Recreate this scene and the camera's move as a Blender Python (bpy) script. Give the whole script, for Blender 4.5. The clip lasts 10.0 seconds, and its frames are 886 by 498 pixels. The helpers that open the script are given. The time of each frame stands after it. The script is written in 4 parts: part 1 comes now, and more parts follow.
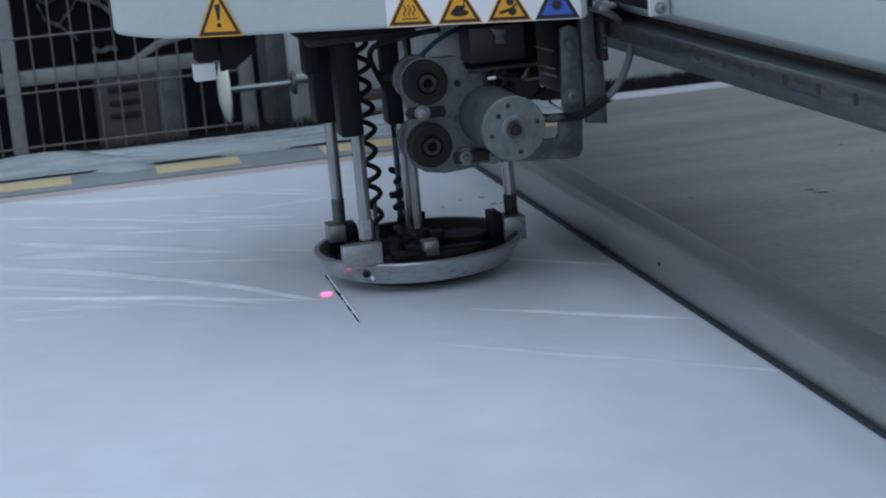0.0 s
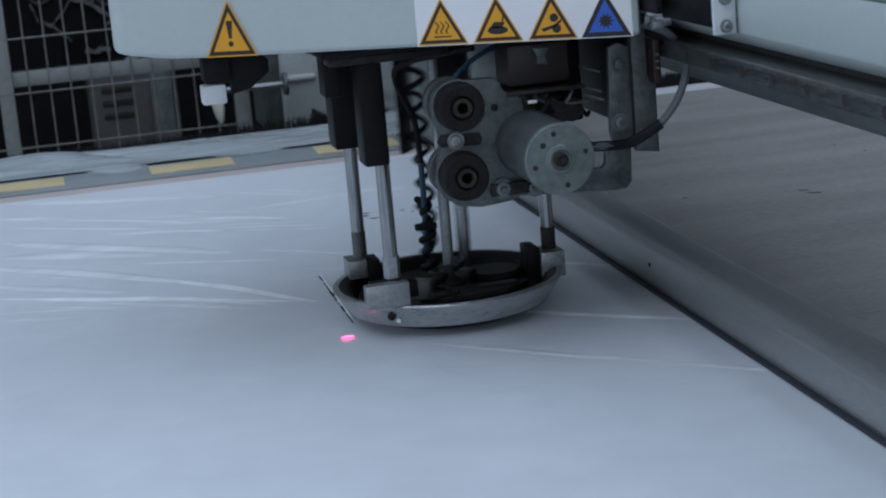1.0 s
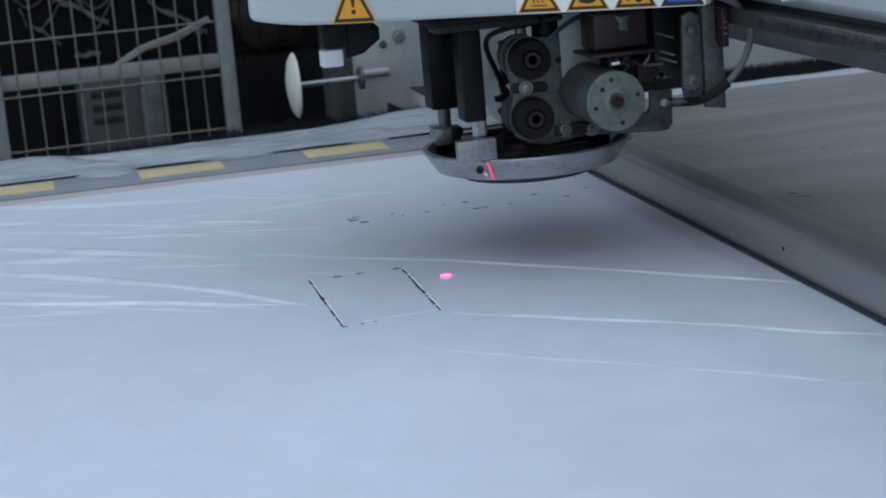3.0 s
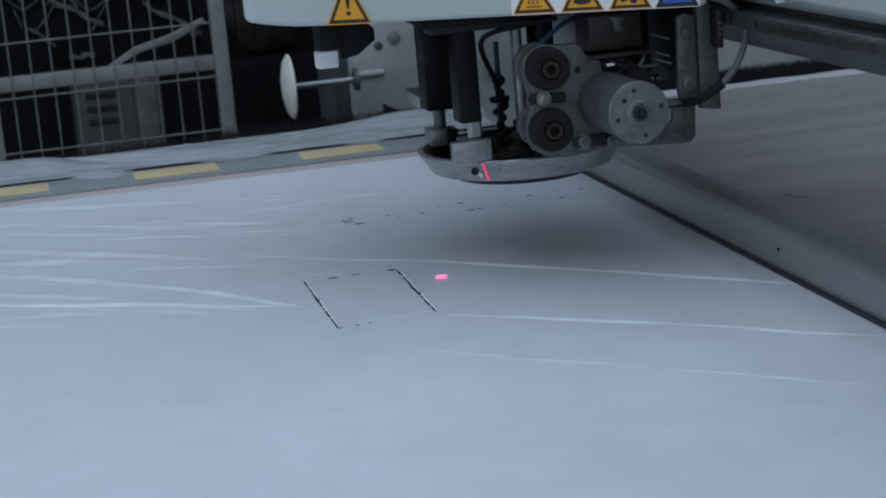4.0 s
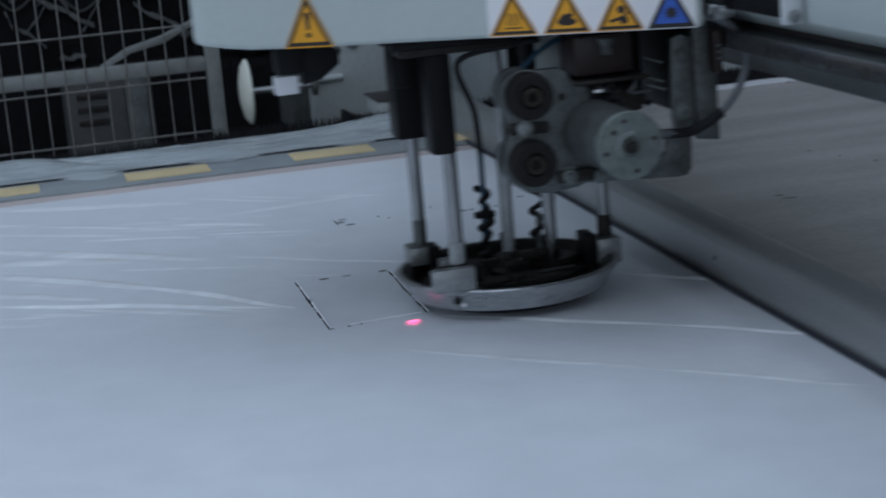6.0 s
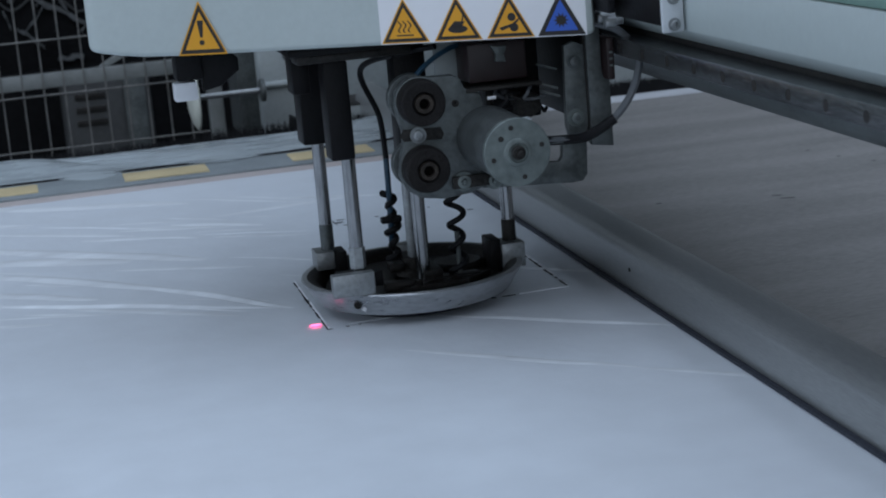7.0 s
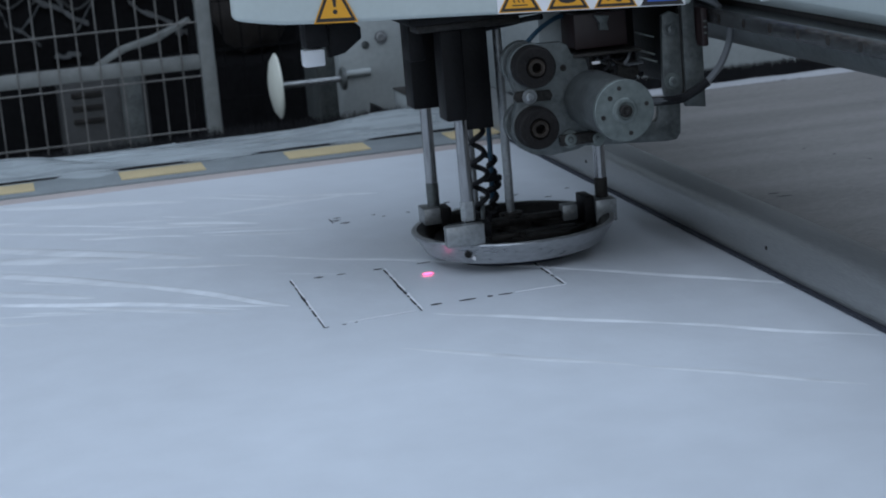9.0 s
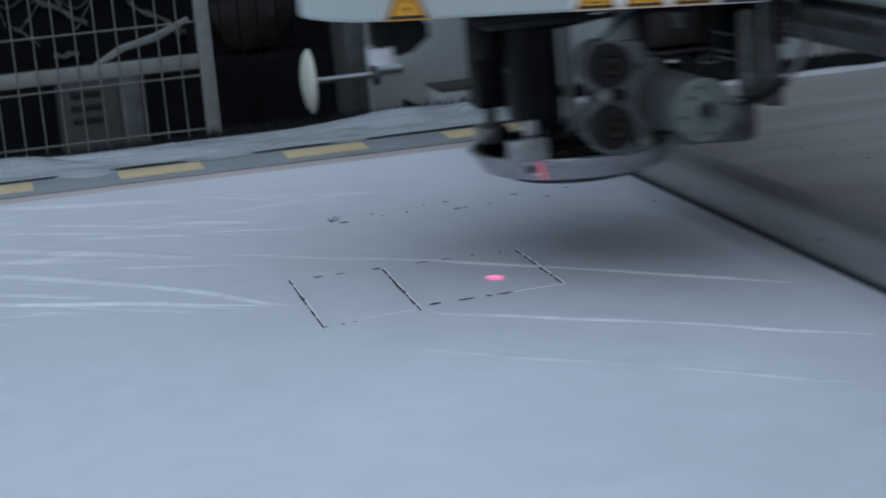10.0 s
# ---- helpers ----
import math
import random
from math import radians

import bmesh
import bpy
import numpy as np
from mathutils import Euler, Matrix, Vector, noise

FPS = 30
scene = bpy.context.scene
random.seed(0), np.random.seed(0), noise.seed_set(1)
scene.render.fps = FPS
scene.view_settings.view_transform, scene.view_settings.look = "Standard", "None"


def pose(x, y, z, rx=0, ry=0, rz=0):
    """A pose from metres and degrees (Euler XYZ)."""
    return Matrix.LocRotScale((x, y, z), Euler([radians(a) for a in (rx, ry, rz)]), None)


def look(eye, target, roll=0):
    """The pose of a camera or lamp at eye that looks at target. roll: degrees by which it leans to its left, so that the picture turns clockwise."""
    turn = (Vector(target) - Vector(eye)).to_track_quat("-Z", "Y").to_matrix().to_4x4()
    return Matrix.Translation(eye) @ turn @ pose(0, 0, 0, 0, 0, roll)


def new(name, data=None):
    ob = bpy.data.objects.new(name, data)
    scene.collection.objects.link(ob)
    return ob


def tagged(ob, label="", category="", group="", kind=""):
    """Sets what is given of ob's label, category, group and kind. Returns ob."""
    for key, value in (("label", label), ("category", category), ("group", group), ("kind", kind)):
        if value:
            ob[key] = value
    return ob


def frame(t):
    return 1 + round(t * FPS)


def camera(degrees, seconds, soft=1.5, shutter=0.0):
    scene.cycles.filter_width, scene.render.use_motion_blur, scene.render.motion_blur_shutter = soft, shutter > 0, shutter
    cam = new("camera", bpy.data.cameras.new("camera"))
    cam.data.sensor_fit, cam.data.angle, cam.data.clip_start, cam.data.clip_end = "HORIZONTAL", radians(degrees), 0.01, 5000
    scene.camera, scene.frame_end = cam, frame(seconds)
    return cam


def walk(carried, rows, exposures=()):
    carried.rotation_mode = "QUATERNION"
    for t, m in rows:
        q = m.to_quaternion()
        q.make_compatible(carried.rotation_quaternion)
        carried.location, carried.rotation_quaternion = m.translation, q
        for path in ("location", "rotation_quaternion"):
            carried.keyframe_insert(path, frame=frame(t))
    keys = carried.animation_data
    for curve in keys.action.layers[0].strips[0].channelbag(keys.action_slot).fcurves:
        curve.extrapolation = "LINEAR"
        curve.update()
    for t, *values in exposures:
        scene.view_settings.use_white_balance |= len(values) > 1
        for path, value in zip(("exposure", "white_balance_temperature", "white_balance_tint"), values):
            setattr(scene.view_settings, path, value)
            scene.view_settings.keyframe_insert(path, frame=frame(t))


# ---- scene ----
# ---- camera ----
cam = camera(26.72, 10.0, soft=1.9, shutter=0.5)
cam.data.dof.use_dof, cam.data.dof.focus_distance, cam.data.dof.aperture_fstop = True, 2.15, 14.0
TZ = 0.85          # height of the table top
EYE = TZ + 0.55
ROLL = -4.95
LOOKS = [(0, 12.699, 11.6), (0.5, 12.746, 11.739), (1, 12.698, 11.797), (1.5, 12.701, 11.832), (2, 12.667, 11.835), (2.5, 12.753, 11.828), (2.7, 12.592, 11.985), (3, 12.604, 12.126), (4.5, 12.553, 12.345), (5, 12.541, 12.418), (5.5, 12.566, 12.505), (6, 12.571, 12.558), (7.5, 12.577, 12.629), (8, 12.649, 12.658), (8.5, 12.652, 12.694), (9, 12.636, 12.713), (9.5, 12.672, 12.728), (10, 12.656, 12.747)]
EXPOSURES = [(0.0, -0.1), (0.6, -0.18), (1.3, -0.18), (2.0, 0.02), (2.6, 0.04), (3.05, -0.06), (4.4, -0.42), (5.5, -0.42), (6.2, -0.41), (7.3, -0.2), (8.5, -0.2), (9.2, -0.16), (9.55, -0.35), (10.0, -0.38)]
walk(cam, [(t, pose(0, 0, EYE, 90 - p, 0, -a) @ pose(0, 0, 0, 0, 0, ROLL)) for t, p, a in LOOKS], EXPOSURES)

# ---- light ----
world = bpy.data.worlds.new("hall_air")
scene.world = world
world.use_nodes = True
sky = world.node_tree.nodes.new("ShaderNodeTexSky")
sky.sky_type, sky.sun_disc = "NISHITA", False
sky.sun_elevation, sky.sun_rotation = radians(35), radians(200)
world.node_tree.links.new(sky.outputs[0], world.node_tree.nodes["Background"].inputs[0])
world.node_tree.nodes["Background"].inputs[1].default_value = 0.08


def area_lamp(name, eye, target, sx, sy, power, colour):
    data = bpy.data.lights.new(name, "AREA")
    data.shape, data.size, data.size_y, data.energy, data.color = "RECTANGLE", sx, sy, power, colour
    ob = new(name, data)
    ob.matrix_world = look(eye, target)
    return ob


# Overhead lamps added for soft top light; no skylight is in view.
area_lamp("added_overhead_a", (-0.2, 0.5, 5.4), (-0.2, 0.5, 0), 7.0, 8.6, 290, (0.68, 0.805, 0.985))
area_lamp("added_overhead_b", (5.6, -1.0, 5.4), (5.6, -1.0, 0), 3.0, 6.0, 170, (0.68, 0.805, 0.985))
# Side lamps added as fill for shade under the machine; no window is seen.
area_lamp("west_added_fill", (-8.9, 1.5, 3.3), (0, 1.5, 1.0), 9.0, 2.2, 240, (0.68, 0.805, 0.985))
area_lamp("south_added_fill", (-1.0, -6.9, 2.9), (-1.0, 0, 1.6), 7.0, 1.9, 75, (0.68, 0.805, 0.985))


# ---- materials ----
def material(name, colour, rough=0.5, metal=0.0, vary=0.12, scale=8.0, grain=60.0, bump=0.02, emit=0.0, spec=0.5, coat=0.0, stretch=None):
    m = bpy.data.materials.new(name)
    m.use_nodes = True
    n, l = m.node_tree.nodes, m.node_tree.links
    b = n["Principled BSDF"]
    b.inputs["Roughness"].default_value, b.inputs["Metallic"].default_value = rough, metal
    b.inputs["Specular IOR Level"].default_value = spec
    b.inputs["Coat Weight"].default_value = coat
    tc = n.new("ShaderNodeTexCoord")
    mp = n.new("ShaderNodeMapping")
    if stretch:
        mp.inputs["Scale"].default_value = stretch
    l.new(tc.outputs["Object"], mp.inputs["Vector"])
    big, fine = n.new("ShaderNodeTexNoise"), n.new("ShaderNodeTexNoise")
    for t, s, dt in ((big, scale, 4), (fine, grain, 6)):
        t.inputs["Scale"].default_value, t.inputs["Detail"].default_value = s, dt
        l.new(mp.outputs[0], t.inputs["Vector"])
    add = n.new("ShaderNodeMath")
    add.operation = "ADD"
    l.new(big.outputs["Fac"], add.inputs[0])
    l.new(fine.outputs["Fac"], add.inputs[1])
    ramp = n.new("ShaderNodeValToRGB")
    ramp.color_ramp.elements[0].position, ramp.color_ramp.elements[1].position = 0.35, 0.65
    half = n.new("ShaderNodeMath")
    half.operation, half.inputs[1].default_value = "MULTIPLY", 0.5
    l.new(add.outputs[0], half.inputs[0])
    l.new(half.outputs[0], ramp.inputs[0])
    lo = [c * (1 - vary) for c in colour]
    hi = [min(1, c * (1 + vary)) for c in colour]
    ramp.color_ramp.elements[0].color, ramp.color_ramp.elements[1].color = (*lo, 1), (*hi, 1)
    l.new(ramp.outputs[0], b.inputs["Base Color"])
    rr = n.new("ShaderNodeMapRange")
    rr.inputs["To Min"].default_value, rr.inputs["To Max"].default_value = max(0.03, rough - 0.1), min(1, rough + 0.1)
    l.new(half.outputs[0], rr.inputs[0])
    l.new(rr.outputs[0], b.inputs["Roughness"])
    if bump:
        bp = n.new("ShaderNodeBump")
        bp.inputs["Strength"].default_value, bp.inputs["Distance"].default_value = 0.5, bump * 0.05
        l.new(fine.outputs["Fac"], bp.inputs["Height"])
        l.new(bp.outputs[0], b.inputs["Normal"])
    if emit:
        b.inputs["Emission Color"].default_value, b.inputs["Emission Strength"].default_value = (*colour, 1), emit
    return m


FILM = material("white_film", (0.655, 0.69, 0.73), 0.40, vary=0.05, scale=2.2, grain=16, bump=0.06, spec=0.35)
# Film colour taken greyer for the strip beyond the fabric.
FILM_EDGE = material("greyer_film_edge", (0.44, 0.45, 0.47), 0.45, vary=0.15, scale=9, grain=40, bump=0.08, stretch=(0.3, 1, 1))
# Paler than the film: the wrinkles' bright sheen is put into the colour.
WRINKLE_SHEEN = material("wrinkle_sheen_film", (0.715, 0.745, 0.775), 0.36, vary=0.12, scale=16, grain=50, bump=0.05, stretch=(0.25, 1, 1))
FABRIC = material("grey_fabric", (0.215, 0.208, 0.199), 0.85, vary=0.26, scale=5.0, grain=300, bump=0.05, spec=0.2, stretch=(0.3, 1.6, 1))
CRINKLE = material("clear_crinkled_film", (0.34, 0.38, 0.395), 0.28, vary=0.28, scale=14, grain=40, bump=0.12, stretch=(0.18, 1, 1))
WEB = material("grey_webbing", (0.25, 0.28, 0.29), 0.8, vary=0.15, scale=14, grain=400, bump=0.1)
YELLOW_WEB = material("yellow_webbing", (0.58, 0.47, 0.27), 0.8, vary=0.14, scale=14, grain=400, bump=0.1)
FOAM = material("pinkish_foam", (0.52, 0.46, 0.44), 0.9, vary=0.08, grain=300, bump=0.1)
PAINT = material("pale_grey_paint", (0.475, 0.527, 0.512), 0.42, vary=0.04, scale=3, grain=120, bump=0.01)
# Pale paint greyed: the dim light at the far end is in the colour.
DIM_PAINT = material("dimmed_grey_paint", (0.37, 0.405, 0.405), 0.5, vary=0.1, scale=6, grain=90, bump=0.03)
# Wide tone swings along the rail stand in for its patchy reflections.
RAIL_PATCHY = material("patchy_rail_steel", (0.19, 0.195, 0.20), 0.24, metal=0.9, vary=0.65, scale=2.2, grain=60, bump=0.02, stretch=(10, 1, 10))
PAINT_OLD = material("worn_white_paint", (0.55, 0.58, 0.60), 0.5, vary=0.1, scale=6, grain=90, bump=0.03)
BLACK = material("black_anodised", (0.0055, 0.0052, 0.0058), 0.5, vary=0.4, grain=200, bump=0.02, spec=0.17)
RUBBER = material("black_rubber", (0.006, 0.006, 0.0075), 0.6, vary=0.3, grain=300, bump=0.05, spec=0.3)
BAG = material("brown_cloth_bag", (0.020, 0.016, 0.014), 0.85, vary=0.4, scale=10)
DARK = material("dark_steel", (0.028, 0.026, 0.024), 0.5, metal=0.3, vary=0.5, scale=30, grain=200, bump=0.05, spec=0.25)
# Near-black steel for the inside of the foot.
INNER_BLACK = material("black_inner_steel", (0.011, 0.0095, 0.0085), 0.45, vary=0.6, scale=30, grain=200, bump=0.05, spec=0.25)
ROLLER = material("dark_roller", (0.011, 0.0095, 0.009), 0.6, vary=0.45, scale=40, grain=500, bump=0.1, spec=0.18)
BRONZE = material("dull_bronze", (0.030, 0.023, 0.018), 0.42, metal=0.5, vary=0.4, scale=60, grain=200)
ALU = material("machined_aluminium", (0.30, 0.315, 0.32), 0.42, metal=0.75, vary=0.22, scale=30, grain=180, bump=0.03)
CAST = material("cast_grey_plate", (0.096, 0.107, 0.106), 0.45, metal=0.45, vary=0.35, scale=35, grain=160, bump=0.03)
BAR = material("brushed_aluminium", (0.34, 0.35, 0.35), 0.34, metal=0.62, vary=0.16, scale=3, grain=60, bump=0.008, stretch=(14, 1, 14))
CHROME = material("polished_rod_steel", (0.27, 0.275, 0.28), 0.2, metal=1.0, vary=0.25, scale=25, grain=100, bump=0.0, stretch=(3, 3, 0.4))
RING = material("scuffed_ring_steel", (0.42, 0.435, 0.45), 0.30, metal=0.8, vary=0.2, scale=16, grain=90, bump=0.03, stretch=(1, 1, 3))
MOTOR = material("zinc_motor_can", (0.080, 0.088, 0.088), 0.42, metal=0.5, vary=0.3, scale=40, grain=140, bump=0.02)
MOTOR_CAP = material("zinc_motor_cap", (0.148, 0.172, 0.165), 0.45, metal=0.45, vary=0.22, scale=45, grain=140, bump=0.02)
STICKER = material("white_vinyl", (0.78, 0.78, 0.80), 0.4, vary=0.02)
YELLOW = material("amber_vinyl", (0.72, 0.33, 0.012), 0.45, vary=0.04)
BLUE = material("blue_vinyl", (0.03, 0.11, 0.50), 0.45, vary=0.05)
INK = material("black_ink", (0.015, 0.012, 0.010), 0.5, vary=0.1)
BLUE_HOSE = material("blue_air_hose", (0.016, 0.055, 0.095), 0.35, vary=0.1)
GREY_CABLE = material("grey_cable", (0.13, 0.14, 0.15), 0.5, vary=0.1)
MAROON = material("dark_red_housing", (0.016, 0.006, 0.006), 0.5, vary=0.2)
CREAM = material("cream_plastic", (0.66, 0.68, 0.60), 0.4, vary=0.04)
GREEN = material("green_edge_trim", (0.16, 0.26, 0.22), 0.5, vary=0.1)
LASER = material("laser_red", (1.0, 0.14, 0.36), 0.5, vary=0.0, bump=0, emit=3.2)
STREAK = material("laser_streak_red", (0.85, 0.10, 0.20), 0.5, vary=0.0, bump=0, emit=0.55)
SEAL = material("worn_blue_black_rubber", (0.030, 0.034, 0.046), 0.6, vary=0.3, grain=200, bump=0.05, spec=0.3)
SCRAP = material("dusty_white_plastic", (0.075, 0.08, 0.082), 0.6, vary=0.4, scale=20)
FENCE = material("fence_paint", (0.21, 0.225, 0.22), 0.5, vary=0.15, scale=8)
WIRE = material("weathered_fence_wire", (0.15, 0.148, 0.14), 0.55, vary=0.3, scale=12)
# Near-black base: the gloom behind the fence is put into the colour.
SHADE = material("gloom_black", (0.006, 0.006, 0.0065), 0.9, vary=0.5, scale=4, spec=0.08)
GREY_BOX = material("dusty_grey_box", (0.040, 0.042, 0.042), 0.6, vary=0.3, scale=12)
CONCRETE = material("concrete_floor", (0.18, 0.18, 0.18), 0.7, vary=0.2, scale=2, grain=40, bump=0.1)
WALL = material("painted_wall", (0.32, 0.33, 0.33), 0.8, vary=0.12, scale=1, grain=30)
CEIL = material("ceiling_panel", (0.65, 0.65, 0.65), 0.8, vary=0.08, scale=1, grain=30)
CUT_DARK = material("open_cut", (0.012, 0.012, 0.014), 0.9, vary=0.3, grain=400)
CUT_LIGHT = material("lifted_cut_edge", (0.74, 0.76, 0.79), 0.4, vary=0.05)


# ---- mesh helpers ----
def part(name, bm, mat, parent=None, label="", smooth=True):
    me = bpy.data.meshes.new(name)
    bmesh.ops.recalc_face_normals(bm, faces=bm.faces)
    bm.to_mesh(me)
    bm.free()
    me.materials.append(mat)
    if smooth:
        for p in me.polygons:
            p.use_smooth = True
        me.set_sharp_from_angle(angle=radians(35))
    ob = new(name, me)
    if parent:
        ob.parent = parent
    if label:
        tagged(ob, label)
    return ob


def empty(name, m, label, category, group="", kind=""):
    ob = new(name)
    ob.matrix_world = m
    return tagged(ob, label, category, group, kind)


def box(bm, x0, x1, y0, y1, z0, z1, bevel=0.0015, seg=2):
    g = bmesh.ops.create_cube(bm, size=1)
    vs = g["verts"]
    for v in vs:
        v.co = Vector(((x0 + x1) / 2 + v.co.x * (x1 - x0), (y0 + y1) / 2 + v.co.y * (y1 - y0), (z0 + z1) / 2 + v.co.z * (z1 - z0)))
    if bevel:
        es = list({e for v in vs for e in v.link_edges})
        bmesh.ops.bevel(bm, geom=es, offset=min(bevel, 0.45 * min(abs(x1 - x0), abs(y1 - y0), abs(z1 - z0))), segments=seg, affect="EDGES", profile=0.5)
    return bm


def abox(*a, **k):
    return box(bmesh.new(), *a, **k)


def lathe(bm, profile, p=(0, 0, 0), axis="z", seg=48, close=True):
    """profile: (radius, height) pairs turned round the axis through p."""
    rings = []
    for r, h in profile:
        row = []
        for i in range(seg):
            a = 2 * math.pi * i / seg
            c, s = r * math.cos(a), r * math.sin(a)
            co = {"z": (c, s, h), "y": (c, h, s), "x": (h, c, s)}[axis]
            row.append(bm.verts.new(Vector(p) + Vector(co)))
        rings.append(row)
    for a, b in zip(rings, rings[1:]):
        for i in range(seg):
            bm.faces.new((a[i], a[(i + 1) % seg], b[(i + 1) % seg], b[i]))
    if close:
        bm.faces.new(rings[0])
        bm.faces.new(rings[-1])
    return bm


def rod(bm, p0, p1, r, seg=20, chamfer=0.0008):
    p0, p1 = Vector(p0), Vector(p1)
    d = p1 - p0
    q = d.to_track_quat("Z", "Y").to_matrix()
    n = d.length
    rings = []
    for rr, h in ((r - chamfer, 0), (r, chamfer), (r, n - chamfer), (r - chamfer, n)):
        rings.append([bm.verts.new(p0 + q @ Vector((rr * math.cos(2 * math.pi * i / seg), rr * math.sin(2 * math.pi * i / seg), h))) for i in range(seg)])
    for a, b in zip(rings, rings[1:]):
        for i in range(seg):
            bm.faces.new((a[i], a[(i + 1) % seg], b[(i + 1) % seg], b[i]))
    bm.faces.new(rings[0])
    bm.faces.new(rings[-1])
    return bm


def tube(bm, pts, r, seg=10):
    pts = [Vector(p) for p in pts]
    rings = []
    up = Vector((0.3, 0.2, 1)).normalized()
    for i, p in enumerate(pts):
        d = (pts[min(i + 1, len(pts) - 1)] - pts[max(i - 1, 0)]).normalized()
        s = d.cross(up).normalized()
        u = s.cross(d).normalized()
        up = u if abs(u.dot(d)) < 0.9 else up
        rings.append([bm.verts.new(p + r * (math.cos(2 * math.pi * k / seg) * s + math.sin(2 * math.pi * k / seg) * u)) for k in range(seg)])
    for a, b in zip(rings, rings[1:]):
        for k in range(seg):
            bm.faces.new((a[k], a[(k + 1) % seg], b[(k + 1) % seg], b[k]))
    bm.faces.new(rings[0])
    bm.faces.new(rings[-1])
    return bm


def spline(pts, n=8):
    pts = [Vector(p) for p in pts]
    out = []
    for i in range(len(pts) - 1):
        a, b, c, d = pts[max(i - 1, 0)], pts[i], pts[i + 1], pts[min(i + 2, len(pts) - 1)]
        for k in range(n):
            t = k / n
            out.append(0.5 * (2 * b + (c - a) * t + (2 * a - 5 * b + 4 * c - d) * t * t + (3 * b - a - 3 * c + d) * t ** 3))
    return out + [pts[-1]]


def coil(bm, x, y, z0, z1, radius, turns, r, wobble=0.15):
    n = int(turns * 14)
    pts = []
    for i in range(n + 1):
        a, f = 2 * math.pi * turns * i / n, i / n
        rr = radius * (1 + wobble * math.sin(a * 0.37 + 1))
        pts.append((x + rr * math.cos(a), y + rr * math.sin(a), z0 + (z1 - z0) * f))
    return tube(bm, pts, r, 8)


def prism(bm, poly, axis, h0, h1, bevel=0.0015, seg=2):
    """A plate: poly in the plane across the axis, from h0 to h1 along it."""
    def co(a, b, h):
        return {"z": (a, b, h), "y": (a, h, b), "x": (h, a, b)}[axis]
    lo = [bm.verts.new(co(a, b, h0)) for a, b in poly]
    hi = [bm.verts.new(co(a, b, h1)) for a, b in poly]
    n = len(poly)
    fs = [bm.faces.new(lo), bm.faces.new(hi)] + [bm.faces.new((lo[i], lo[(i + 1) % n], hi[(i + 1) % n], hi[i])) for i in range(n)]
    bmesh.ops.recalc_face_normals(bm, faces=fs)
    if bevel:
        es = [e for e in {e for f in fs[:2] for e in f.edges}]
        bmesh.ops.bevel(bm, geom=es, offset=bevel, segments=seg, affect="EDGES", profile=0.5)
    return bm


def hexbolt(bm, x, y, z, r=0.006, h=0.004):
    """A bolt whose head faces -y, on a washer, with a socket."""
    lathe(bm, [(r * 1.45, 0), (r * 1.45, -0.0012), (r, -0.0012), (r, -h), (r * 0.85, -h - 0.0006), (r * 0.5, -h - 0.0006), (r * 0.45, -h + 0.002)], (x, y, z), "y", 18)
    return bm


